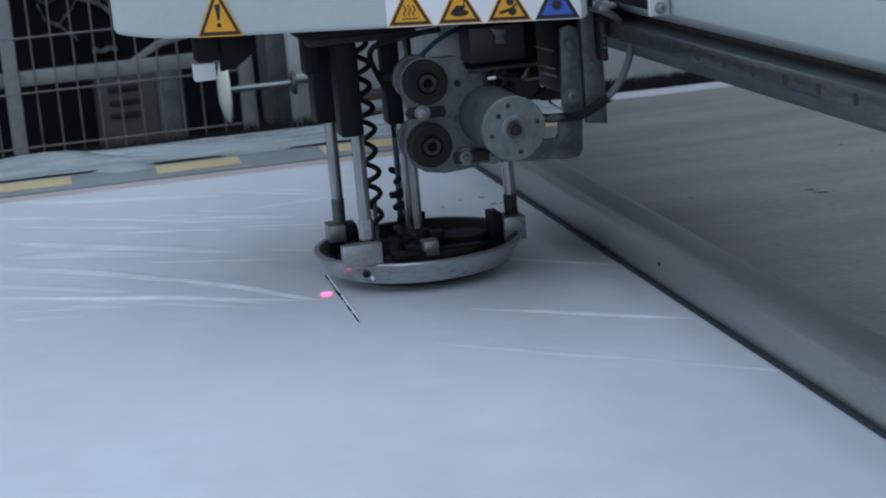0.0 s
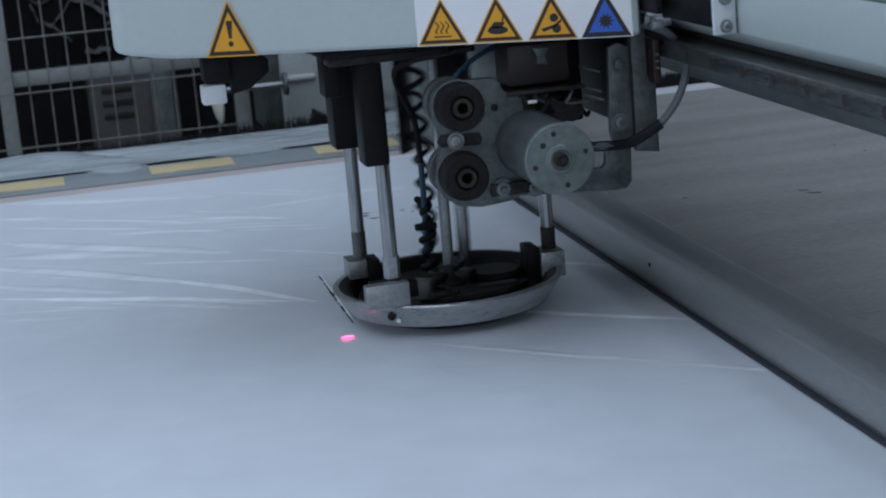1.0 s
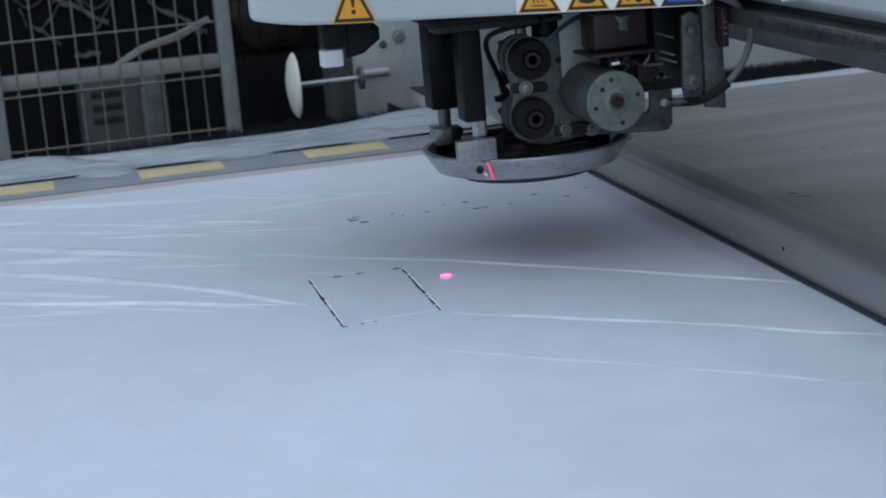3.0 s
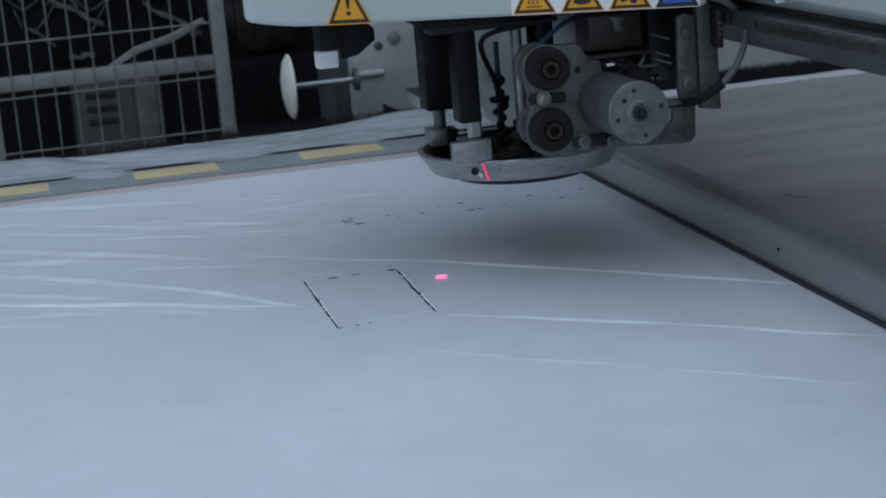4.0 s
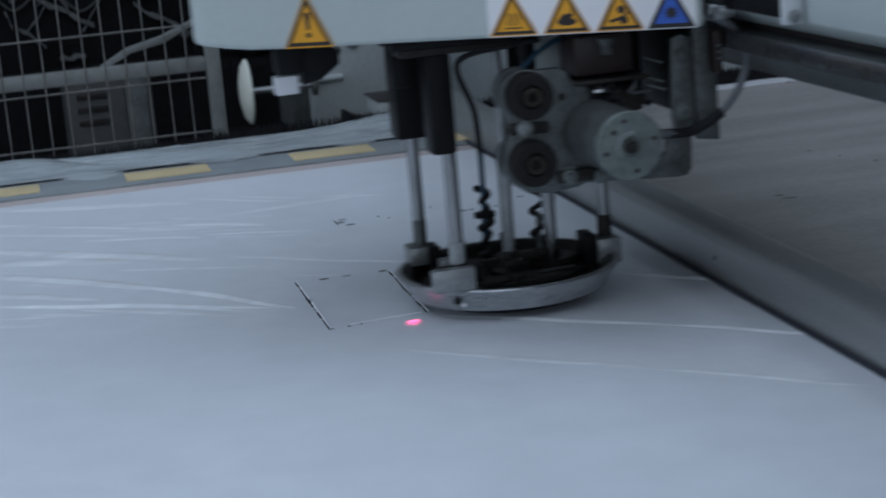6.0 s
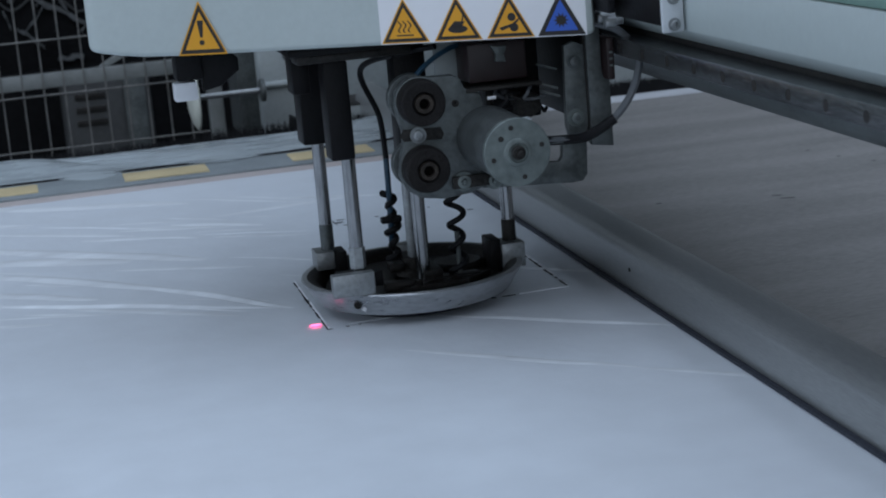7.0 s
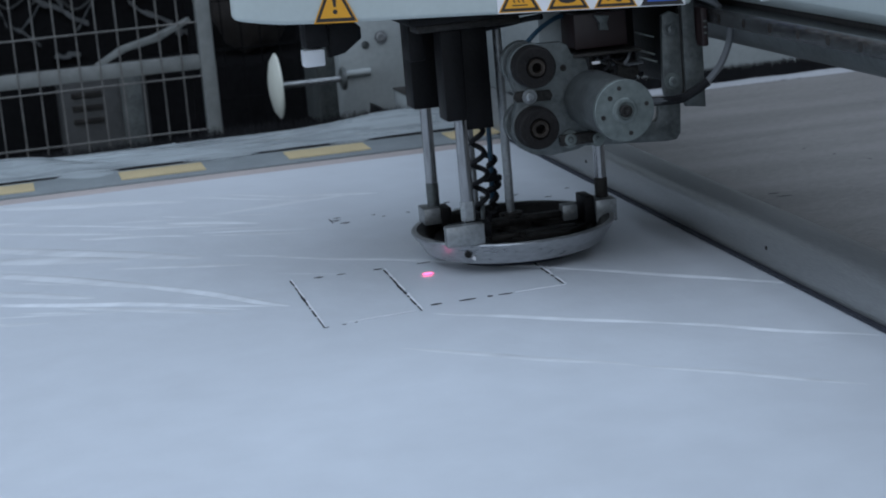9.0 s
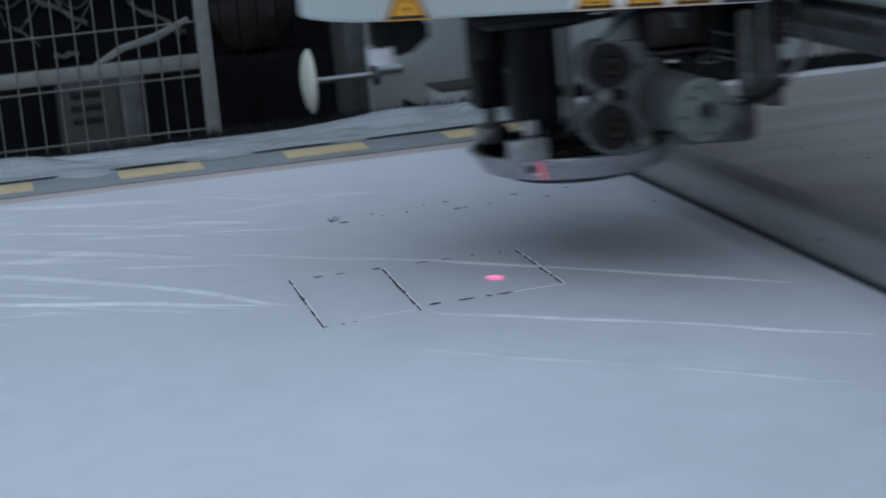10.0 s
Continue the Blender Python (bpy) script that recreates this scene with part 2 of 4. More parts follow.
# ---- hall ----
def hall():
    bm = bmesh.new()
    box(bm, -9, 9, -7, 9, -0.2, 0.0, 0)
    tagged(part("floor", bm, CONCRETE, smooth=False), "worn grey concrete factory floor", "floor", kind="structure")
    # Unseen walls, added round the machine to bounce fill light.
    for name, b in (("wall_north", (-9, 9, 9, 9.2, 0, 5.6)), ("wall_east", (9, 9.2, -7, 9, 0, 5.6))):
        tagged(part(name, abox(*b, bevel=0), WALL, smooth=False), "plain dim painted hall wall, added out of view", "wall", kind="structure")
    # Unseen window band, added to house the south fill lamp.
    for name, y, x0, x1, z0, z1, lab in (("wall_south", -7.2, -4.6, 2.6, 1.9, 3.9, "added_window_1"),):
        bm = bmesh.new()
        for a0, a1, c0, c1 in ((-9, 9, 0, z0), (-9, 9, z1, 5.6), (-9, x0, z0, z1), (x1, 9, z0, z1)):
            box(bm, a0, a1, y, y + 0.2, c0, c1, 0)
        tagged(part(name, bm, WALL, smooth=False), "plain unseen hall wall with an added window opening", "wall", kind="structure")
        w = tagged(empty(lab, pose(0, 0, 0), "long window band added out of view", "window"), kind="structure")
        for i in range(7):
            x = x0 + (x1 - x0) * i / 6
            part("mullion", abox(x - 0.03, x + 0.03, y + 0.07, y + 0.14, z0, z1, 0.004), DIM_PAINT, w)
        for z in (z0 + 0.02, z1 - 0.02):
            part("window_frame", abox(x0, x1, y + 0.145, y + 0.17, z - 0.02, z + 0.02, 0.004), DIM_PAINT, w)
    bm = bmesh.new()
    for a0, a1, c0, c1 in ((-7, 9, 0, 2.1), (-7, 9, 4.5, 5.6), (-7, -3.1, 2.1, 4.5), (6.1, 9, 2.1, 4.5)):
        box(bm, -9.2, -9, a0, a1, c0, c1, 0)
    tagged(part("wall_west", bm, WALL, smooth=False), "plain unseen hall wall with an added window opening", "wall", kind="structure")
    # Unseen window band, added to house the west fill lamp.
    w = tagged(empty("added_window_2", pose(0, 0, 0), "long window band added out of view", "window"), kind="structure")
    for i in range(7):
        part("mullion", abox(-9.13, -9.07, -3.13 + 1.533 * i, -3.07 + 1.533 * i, 2.1, 4.5, 0.004), DIM_PAINT, w)
    bm = bmesh.new()
    # unseen ceiling, with two skylight openings added for the overhead lamps
    for b in ((-9, -3.8, -7, 9), (3.4, 4.0, -7, 9), (7.2, 9, -7, 9), (-3.8, 3.4, -7, -3.9), (-3.8, 3.4, 4.9, 9), (4.0, 7.2, -7, -4.1), (4.0, 7.2, 2.1, 9)):
        box(bm, b[0], b[1], b[2], b[3], 5.5, 5.65, 0)
    tagged(part("ceiling", bm, CEIL, smooth=False), "plain unseen hall ceiling with two added skylight openings", "ceiling", kind="structure")


hall()


# ---- table ----
def table():
    t = empty("cutting_table", pose(0, 0, 0), "long flat cutting table with a pale sheet top", "table")
    part("tabletop", abox(-3.5, 3.5, -1.6, 3.62, TZ - 0.10, TZ - 0.010, 0.004), PAINT_OLD, t)
    for x in (-3.2, 0, 3.2):
        for y in (-1.3, 3.3):
            part("leg", abox(x - 0.05, x + 0.05, y - 0.05, y + 0.05, 0, TZ - 0.1, 0.004), PAINT_OLD, t)
    for y in (-1.3, 3.3):
        part("crossbar", abox(-3.15, -0.05, y - 0.03, y + 0.03, 0.3, 0.36, 0.004), PAINT_OLD, t)
        part("crossbar", abox(0.05, 3.15, y - 0.03, y + 0.03, 0.3, 0.36, 0.004), PAINT_OLD, t)
    # bristle strip along the far edge
    b = part("brush_holder", abox(-3.5, 3.5, 3.622, 3.66, TZ - 0.09, TZ - 0.012, 0.003), RUBBER, t)
    rng = random.Random(4)
    verts, faces = [], []
    for i in range(26000):
        x, y = rng.uniform(0.93, 2.4) if i % 3 else rng.uniform(-1.2, 2.4), rng.uniform(3.55, 3.66) if i % 3 and rng.random() < 0.45 else rng.uniform(3.623, 3.66)
        h, w = rng.uniform(0.004, 0.024), 0.0013
        h = h if x > 0.9 else h * (0.95 if x > 0.35 else 0.5)
        dx, dy = rng.uniform(-0.012, 0.012), rng.uniform(-0.01, 0.01)
        k = len(verts)
        verts += [(x - w, y, TZ - 0.015), (x + w, y, TZ - 0.015), (x, y + w, TZ - 0.015), (x + dx, y + dy, TZ + h)]
        faces += [(k, k + 1, k + 3), (k + 1, k + 2, k + 3), (k + 2, k, k + 3)]
    me = bpy.data.meshes.new("bristles")
    me.from_pydata(verts, [], faces)
    me.materials.append(RUBBER)
    ob = new("bristles", me)
    ob.parent = t
    tagged(ob, "dense black bristles", kind="stuff")
    return t


table()


def grid_sheet(name, x0, x1, y0, y1, nx, ny, height, mat):
    verts, faces = [], []
    for j in range(ny + 1):
        for i in range(nx + 1):
            x, y = x0 + (x1 - x0) * i / nx, y0 + (y1 - y0) * j / ny
            verts.append((x, y, height(x, y)))
    for j in range(ny):
        for i in range(nx):
            k = j * (nx + 1) + i
            faces.append((k, k + 1, k + nx + 2, k + nx + 1))
    me = bpy.data.meshes.new(name)
    me.from_pydata(verts, [], faces)
    me.materials.append(mat)
    for p in me.polygons:
        p.use_smooth = True
    return new(name, me)


def fabric():
    ob = grid_sheet("fabric_sheet", -3.45, 3.45, -1.55, 3.47, 120, 90,
                    lambda x, y: TZ + 0.0012 * noise.noise(Vector((x * 1.3, y * 5, 0))) - 0.0058, FABRIC)
    tagged(ob, "grey-beige fabric ply lying flat on the cutting table", "fabric")
    # grey webbing strap with yellow blocks, pink foam edge, loose film along the far edge
    s = tagged(part("webbing_strap", abox(-3.0, 0.94, 3.214, 3.350, TZ - 0.002, TZ + 0.003, 0.001), WEB), "grey webbing strap with yellow blocks along the table edge", "strap")
    x = 0.172 - 0.297 * 9
    while x < 0.9:
        part("yellow_block", abox(x, x + 0.148, 3.246, 3.326, TZ + 0.0026, TZ + 0.0052, 0.001), YELLOW_WEB, s, "faded yellow patch")
        x += 0.297
    tagged(part("foam_edge", abox(-3.0, 0.94, 3.13, 3.213, TZ - 0.004, TZ - 0.0004, 0.001), FOAM), "pinkish foam layer edge showing beside the strap", "foam sheet")
    # Thin dark tube added to paint the gap shadow between strap and film.
    tagged(part("edge_gap_shadow", tube(bmesh.new(), [(-3 + 0.05 * i, 3.360 + 0.003 * noise.noise(Vector((i * 0.3, 0, 0))), TZ + 0.0035) for i in range(79)], 0.0020, 6), RUBBER), "dark line painting the shadowed gap along the strap", "cord")
    film = empty("loose_film", pose(0, 0, TZ), "loose crinkled clear plastic film bunched at the table edge", "plastic film")

    def fold(x0, x1, front, back, humps, lift, seed):
        """One length of bunched film; humps: centre x, half width, height, place across."""
        verts, faces, nx, ny = [], [], int((x1 - x0) * 110), 34
        for j in range(ny + 1):
            f = j / ny
            for i in range(nx + 1):
                x = x0 + (x1 - x0) * i / nx
                y0 = front(x) + 0.006 * noise.noise(Vector((x * 14, seed, 0)))
                y = y0 + (back - y0) * f
                edge = math.sin(math.pi * min(1, max(0.0, f))) ** 0.7
                crease = abs(noise.noise(Vector((x * 3.1, y * 30 + x * 4, seed)))) + 0.5 * abs(noise.noise(Vector((x * 9, y * 62 - x * 11, seed + 3))))
                z = lift + edge * (0.001 + 0.009 * crease)
                for cx, cw, ch, cf in humps:
                    z += ch * math.exp(-((x - cx) / cw) ** 2 - ((f - cf) / 0.26) ** 2) * edge
                verts.append((x, y, z))
        for j in range(ny):
            for i in range(nx):
                k = j * (nx + 1) + i
                faces.append((k, k + 1, k + nx + 2, k + nx + 1))
        me = bpy.data.meshes.new("film_fold")
        me.from_pydata(verts, [], faces)
        me.materials.append(CRINKLE)
        for p in me.polygons:
            p.use_smooth = True
        new("film_fold", me).parent = film

    fold(-1.6, 0.30, lambda x: 3.372 - 0.06 * math.exp(-((x - 0.13) / 0.06) ** 2) + 0.19 * max(0.0, (x - 0.14) / 0.16) ** 1.5, 3.590, [(-0.03, 0.12, 0.026, 0.4), (-0.4, 0.15, 0.014, 0.5)], 0.003, 3.0)
    fold(-0.02, 0.95, lambda x: 3.374 + 0.20 * max(0.0, (0.16 - x) / 0.18) ** 1.5 - 0.045 * math.exp(-((x - 0.36) / 0.07) ** 2) - 0.03 * math.exp(-((x - 0.60) / 0.05) ** 2), 3.588, [(0.72, 0.15, 0.026, 0.7), (0.868, 0.030, 0.012, 0.6)], 0.004, 11.0)
    ob = grid_sheet("film_edge", 0.97, 2.6, 3.47, 3.545, 120, 12, lambda x, y: TZ + 0.003 + 0.004 * noise.noise(Vector((x * 9, y * 30, 2))), FILM_EDGE)
    tagged(ob, "pale plastic film edge lying beyond the fabric", "plastic film")


fabric()


# ---- fence and what stands behind it ----
def fence():
    y = 4.4
    f = empty("mesh_fence", pose(0, 0, 0), "light grey welded wire mesh safety fence panel", "fence")
    for x in (-0.09, 0.448):
        part("post", abox(x, x + 0.034, y - 0.02, y + 0.02, 0, TZ + 1.1, 0.003), FENCE, f)
    for x0, x1 in ((-0.056, 0.448), (-2.2, -0.09)):
        for z in (0.05, -0.45, 0.9):
            part("rail", abox(x0, x1, y - 0.008, y + 0.024, TZ + z, TZ + z + 0.033, 0.002), FENCE, f)
    k = -46
    while True:
        x = 0.0267 + 0.0472 * k
        k += 1
        if x > 0.445:
            break
        part("upright_wire", rod(bmesh.new(), (x, y - 0.014, TZ - 0.75), (x, y - 0.014, TZ + 1.05), 0.0020, 6, 0.0002), WIRE, f)
    for i in range(-5, 9):
        z = TZ + 0.035 + 0.1265 * i
        part("cross_wire", rod(bmesh.new(), (-2.2, y - 0.0185, z), (0.448, y - 0.0185, z), 0.0023, 6, 0.0002), WIRE, f)
    part("post", abox(-2.234, -2.2, y - 0.02, y + 0.02, 0, TZ + 1.1, 0.003), FENCE, f)
    # panel further back, its shade put into a near-black colour
    g = empty("dark_mesh_fence", pose(0, 0, 0), "wire mesh panel behind the table end, coloured near-black for shade", "fence")
    y = 4.95
    for i in range(14):
        x = 0.52 + 0.05 * i
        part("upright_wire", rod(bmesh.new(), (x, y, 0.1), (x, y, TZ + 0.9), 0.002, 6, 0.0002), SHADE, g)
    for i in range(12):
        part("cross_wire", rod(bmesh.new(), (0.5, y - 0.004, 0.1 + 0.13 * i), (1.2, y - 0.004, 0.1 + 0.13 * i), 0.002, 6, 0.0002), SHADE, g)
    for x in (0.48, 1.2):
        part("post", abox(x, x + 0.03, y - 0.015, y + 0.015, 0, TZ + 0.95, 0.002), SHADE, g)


fence()


def clutter():
    y = 5.3
    # Body and base coloured near-black so this corner reads as unlit.
    m = empty("dark_machine", pose(0, 0, 0), "idle machine behind the fence, coloured near-black for shade", "machine")
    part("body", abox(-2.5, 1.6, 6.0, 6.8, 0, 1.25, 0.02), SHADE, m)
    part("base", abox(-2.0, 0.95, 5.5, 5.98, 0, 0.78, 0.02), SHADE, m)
    g = empty("grey_cabinet", pose(0, 0, 0), "dusty grey slotted cabinet behind the fence", "cabinet")
    part("body", abox(0.13, 0.36, 5.0, 5.3, 0, TZ - 0.01, 0.006), GREY_BOX, g)
    for i in range(3):
        part("slot", abox(0.16, 0.24, 4.995, 5.004, TZ - 0.06 - 0.035 * i, TZ - 0.045 - 0.035 * i, 0.001), DARK, g)
    part("side_panel", abox(0.29, 0.345, 4.99, 5.005, TZ - 0.4, TZ - 0.015, 0.002), CAST, g)
    s = tagged(part("slanted_bar", prism(bmesh.new(), [(0.205, TZ + 0.082), (0.215, TZ + 0.074), (0.28, TZ + 0.106), (0.36, TZ + 0.122), (0.44, TZ + 0.160), (0.435, TZ + 0.170), (0.35, TZ + 0.137), (0.27, TZ + 0.118)], "y", 4.425, 4.45, 0.002), FENCE), "pale slanted bar leaning behind the fence", "bar")
    rng = random.Random(9)
    for i in range(3):
        x, z = rng.uniform(-0.1, 0.35), TZ + rng.uniform(0.06, 0.24)
        pts = spline([(x, 5.99, z), (x + 0.06, 5.985, z + 0.03), (x + 0.13, 5.99, z - 0.03), (x + 0.2, 5.99, z + 0.01)], 6)
        tagged(part("loose_cable", tube(bmesh.new(), pts, 0.004, 6), GREY_BOX), "grey loose cable hanging on the dark machine", "cable", "cables behind the fence")


def scraps():
    rng = random.Random(21)
    for i in range(12):
        x, z, y = rng.uniform(-0.12, 0.5), TZ + rng.uniform(0.10, 0.30), 5.975
        w, hgt, lean = rng.uniform(0.02, 0.09), rng.uniform(0.006, 0.022), rng.uniform(-0.06, 0.03)
        pts = [(x, z), (x + w * 0.5, z + lean * 0.4 - 0.006), (x + w, z + lean), (x + w * 0.95, z + lean + hgt), (x + w * 0.5, z + lean * 0.5 + hgt), (x + 0.005, z + hgt)]
        tagged(part("plastic_scrap", prism(bmesh.new(), pts, "y", y, y + 0.022, 0.001), SCRAP if i % 3 else GREY_BOX), "dull pale plastic scrap caught on the dark machine", "scrap", "scraps behind the fence")


def torn_strips():
    """Pale torn plastic hanging in the dark behind the fence."""
    for x0, z0, x1, z1, w in [(0.104, 0.148, 0.275, 0.05, 0.012), (0.042, 0.066, 0.12, -0.004, 0.008), (0.406, 0.103, 0.538, 0.017, 0.01), (0.136, 0.123, 0.065, 0.046, 0.006), (0.544, -0.009, 0.612, -0.003, 0.012), (0.158, -0.044, 0.238, -0.04, 0.012), (0.302, 0.127, 0.237, 0.028, 0.005), (0.006, 0.123, 0.026, 0.064, 0.01)]:
        n = 9
        pts = []
        for k in range(n + 1):
            f = k / n
            pts.append(Vector((x0 + (x1 - x0) * f, 0, TZ + z0 + (z1 - z0) * f + 0.012 * noise.noise(Vector((x0 * 31 + f * 3, z0 * 17, 0))))))
        wide = [w * (0.35 + 0.65 * abs(noise.noise(Vector((f * 2.3, x0 * 13, 4)))) * 2) for f in range(n + 1)]
        poly = [(p.x, p.z + q) for p, q in zip(pts, wide)] + [(p.x, p.z - q) for p, q in reversed(list(zip(pts, wide)))]
        tagged(part("plastic_strip", prism(bmesh.new(), poly, "y", 5.984, 6.002, 0.0), SCRAP, smooth=False), "torn pale plastic strip caught on the dark machine", "scrap", "scraps behind the fence")


def brown_bag():
    b = bmesh.new()
    bmesh.ops.create_uvsphere(b, u_segments=28, v_segments=18, radius=1)
    for v in b.verts:
        k = 1 + 0.16 * noise.noise(v.co * 2.2)
        v.co = Vector((0.759 + v.co.x * 0.13 * k, 5.74 + v.co.y * 0.16 * k, 0.95 + v.co.z * 0.17 * k))
    low = min(v.co.z for v in b.verts)
    for v in b.verts:
        v.co.z += 0.778 - low
    tagged(part("cloth_bag", b, BAG), "dark brown sagging cloth bag on the machine base", "bag")


torn_strips()
brown_bag()
clutter()
scraps()


# ---- gantry ----
def gantry():
    g = empty("gantry", pose(0.4972, 0, TZ), "travelling gantry beam with aluminium press bar and steel rail", "gantry")
    part("seal_strip", abox(0.174, 0.1815, -1.5, 3.75, 0.0003, 0.0045, 0.0015), SEAL, g, "black rubber seal")
    prof = [(0.182, 0.002), (0.1850, 0.036), (0.1860, 0.0385), (0.1862, 0.0405), (0.1868, 0.0430), (0.1885, 0.0475), (0.1915, 0.0515), (0.196, 0.0545), (0.205, 0.0585), (0.213, 0.0612), (0.2195, 0.0622), (0.2235, 0.0612), (0.226, 0.0580), (0.227, 0.0530), (0.228, 0.002)]
    bar = part("press_bar", prism(bmesh.new(), prof, "y", -1.5, 3.75, 0.0004), BAR, g, "scuffed aluminium press bar")
    for y in (1.35, 2.05, 2.75):
        part("bar_screw", lathe(bmesh.new(), [(0.0022, 0.0004), (0.0026, -0.0002), (0.0026, -0.0010)], (0.1842, y, 0.026), "x", 12), INK, bar)
    # upper beam
    part("beam_cover", prism(bmesh.new(), [(0.155, 0.3875), (0.155, 0.3395), (0.1565, 0.3375), (0.171, 0.3245), (0.173, 0.3235), (0.38, 0.3235), (0.38, 0.3875)], "y", -1.6, 3.70, 0.0015), PAINT, g, "pale grey painted beam cover with a folded lower lip")
    part("edge_trim", abox(0.157, 0.38, -1.6, 3.70, 0.388, 0.398, 0.003), GREEN, g, "green edge trim")
    part("beam_top", abox(0.166, 0.38, -1.6, 3.70, 0.3985, 0.43, 0.006), PAINT_OLD, g)
    part("beam_body", abox(0.176, 0.38, -1.6, 3.70, 0.2985, 0.323, 0.003), DARK, g)
    part("guide_rail", prism(bmesh.new(), [(0.1425, 0.2985), (0.142, 0.2995), (0.142, 0.3160), (0.1430, 0.3175), (0.1755, 0.3175), (0.1755, 0.2985)], "y", -1.6, 3.70, 0.0005), RAIL_PATCHY, g, "ground steel guide rail with bolt holes")
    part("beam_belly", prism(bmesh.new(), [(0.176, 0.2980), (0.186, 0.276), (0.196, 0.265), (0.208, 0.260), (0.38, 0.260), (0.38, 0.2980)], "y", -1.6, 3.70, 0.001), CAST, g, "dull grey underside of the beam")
    for i in range(34):
        y = -0.3 + 0.0737 * i
        part("rail_hole", lathe(bmesh.new(), [(0.0054, -0.0014), (0.0054, 0.0)], (0.1432, y, 0.3070), "x", 14), INK, g)
    # far end carriage
    # Housing coloured greyer to carry the dimness of the far end.
    c = part("end_carriage", abox(0.012, 0.30, 3.90, 4.15, -0.05, 0.40, 0.006), DIM_PAINT, g, "white gantry end housing, paint greyed for the dim far end")
    part("carriage_side", abox(0.3005, 1.1, 4.0, 4.2, -0.08, 0.36, 0.006), DIM_PAINT, g)
    # Separate darker box paints the shaded side of the end housing.
    part("carriage_flank", abox(-0.030, 0.0115, 3.95, 4.12, -0.05, 0.40, 0.003), CAST, g, "shaded side of the end housing, coloured dull grey")
    part("axle_tube", rod(bmesh.new(), (0.018, 3.897, 0.061), (0.078, 3.897, 0.061), 0.0075, 16), DIM_PAINT, g)
    jb = part("junction_box", abox(0.112, 0.25, 3.70, 3.84, -0.024, 0.0255, 0.004), DIM_PAINT, g, "pale painted junction box")
    part("lid", abox(0.110, 0.252, 3.698, 3.842, 0.026, 0.0285, 0.001), INK, jb, "dark lid edge")
    part("carriage_bolt", hexbolt(bmesh.new(), 0.072, 3.899, 0.118, 0.006, 0.004), CAST, g)
    part("carriage_bolt", hexbolt(bmesh.new(), 0.107, 3.899, 0.131, 0.010, 0.006), ALU, g)
    part("disc", lathe(bmesh.new(), [(0.004, -0.012), (0.03, -0.010), (0.055, -0.004), (0.067, 0.004), (0.068, 0.007), (0.064, 0.009), (0.02, 0.011), (0.006, 0.012)], (-0.139, 3.83, 0.061), "x", 48), CREAM, g, "cream domed plastic disc")
    part("shaft", rod(bmesh.new(), (-0.127, 3.83, 0.061), (0.004, 3.83, 0.061), 0.0065), ALU, g)
    part("collar", lathe(bmesh.new(), [(0.02, 0), (0.024, 0.003), (0.024, 0.01), (0.018, 0.012)], (0.000, 3.83, 0.061), "x", 28), CAST, g)
    part("black_wedge", prism(bmesh.new(), [(0.043, -0.045), (0.050, 0.010), (0.062, 0.004), (0.078, -0.006), (0.110, -0.013), (0.110, -0.045)], "y", 3.70, 3.79, 0.001), BLACK, g)
    # pale film carried flat under the press bar
    part("film_sheet", abox(-3.6, 0.182, -1.5, 3.160, -0.0032, 0.0, 0), FILM, g, "smooth white vacuum film", smooth=False)
    part("fabric_ply", abox(0.2285, 3.0, -1.5, 3.462, 0.0013, 0.0043, 0.001), FABRIC, g, "grey-beige fabric drawn out behind the press bar", smooth=False)
    return g


GANTRY = gantry()


# ---- cutting head ----
FACE_P, FACE_D = Vector((0.104, 0.0665, 0)), Vector((-0.9769, 0.2134, 0))


def on_face(s, dz, out=0.0):
    """A place on the cover's front: s metres from its corner, dz above its lower edge, out in front."""
    p = FACE_P + FACE_D * s + Vector((-0.2134, -0.9769, 0)) * out
    p.z = 0.3262 + 0.036 * s + dz
    return p


def face_plate(poly, out0, out1):
    bm = bmesh.new()
    lo = [bm.verts.new(on_face(s, z, out0)) for s, z in poly]
    hi = [bm.verts.new(on_face(s, z, out1)) for s, z in poly]
    n = len(poly)
    bm.faces.new(lo), bm.faces.new(hi)
    for i in range(n):
        bm.faces.new((lo[i], lo[(i + 1) % n], hi[(i + 1) % n], hi[i]))
    return bm


def blob(cx, cz, rx, rz, n=14, a0=0):
    return [(cx + rx * math.cos(2 * math.pi * i / n + a0), cz + rz * math.sin(2 * math.pi * i / n + a0)) for i in range(n)]


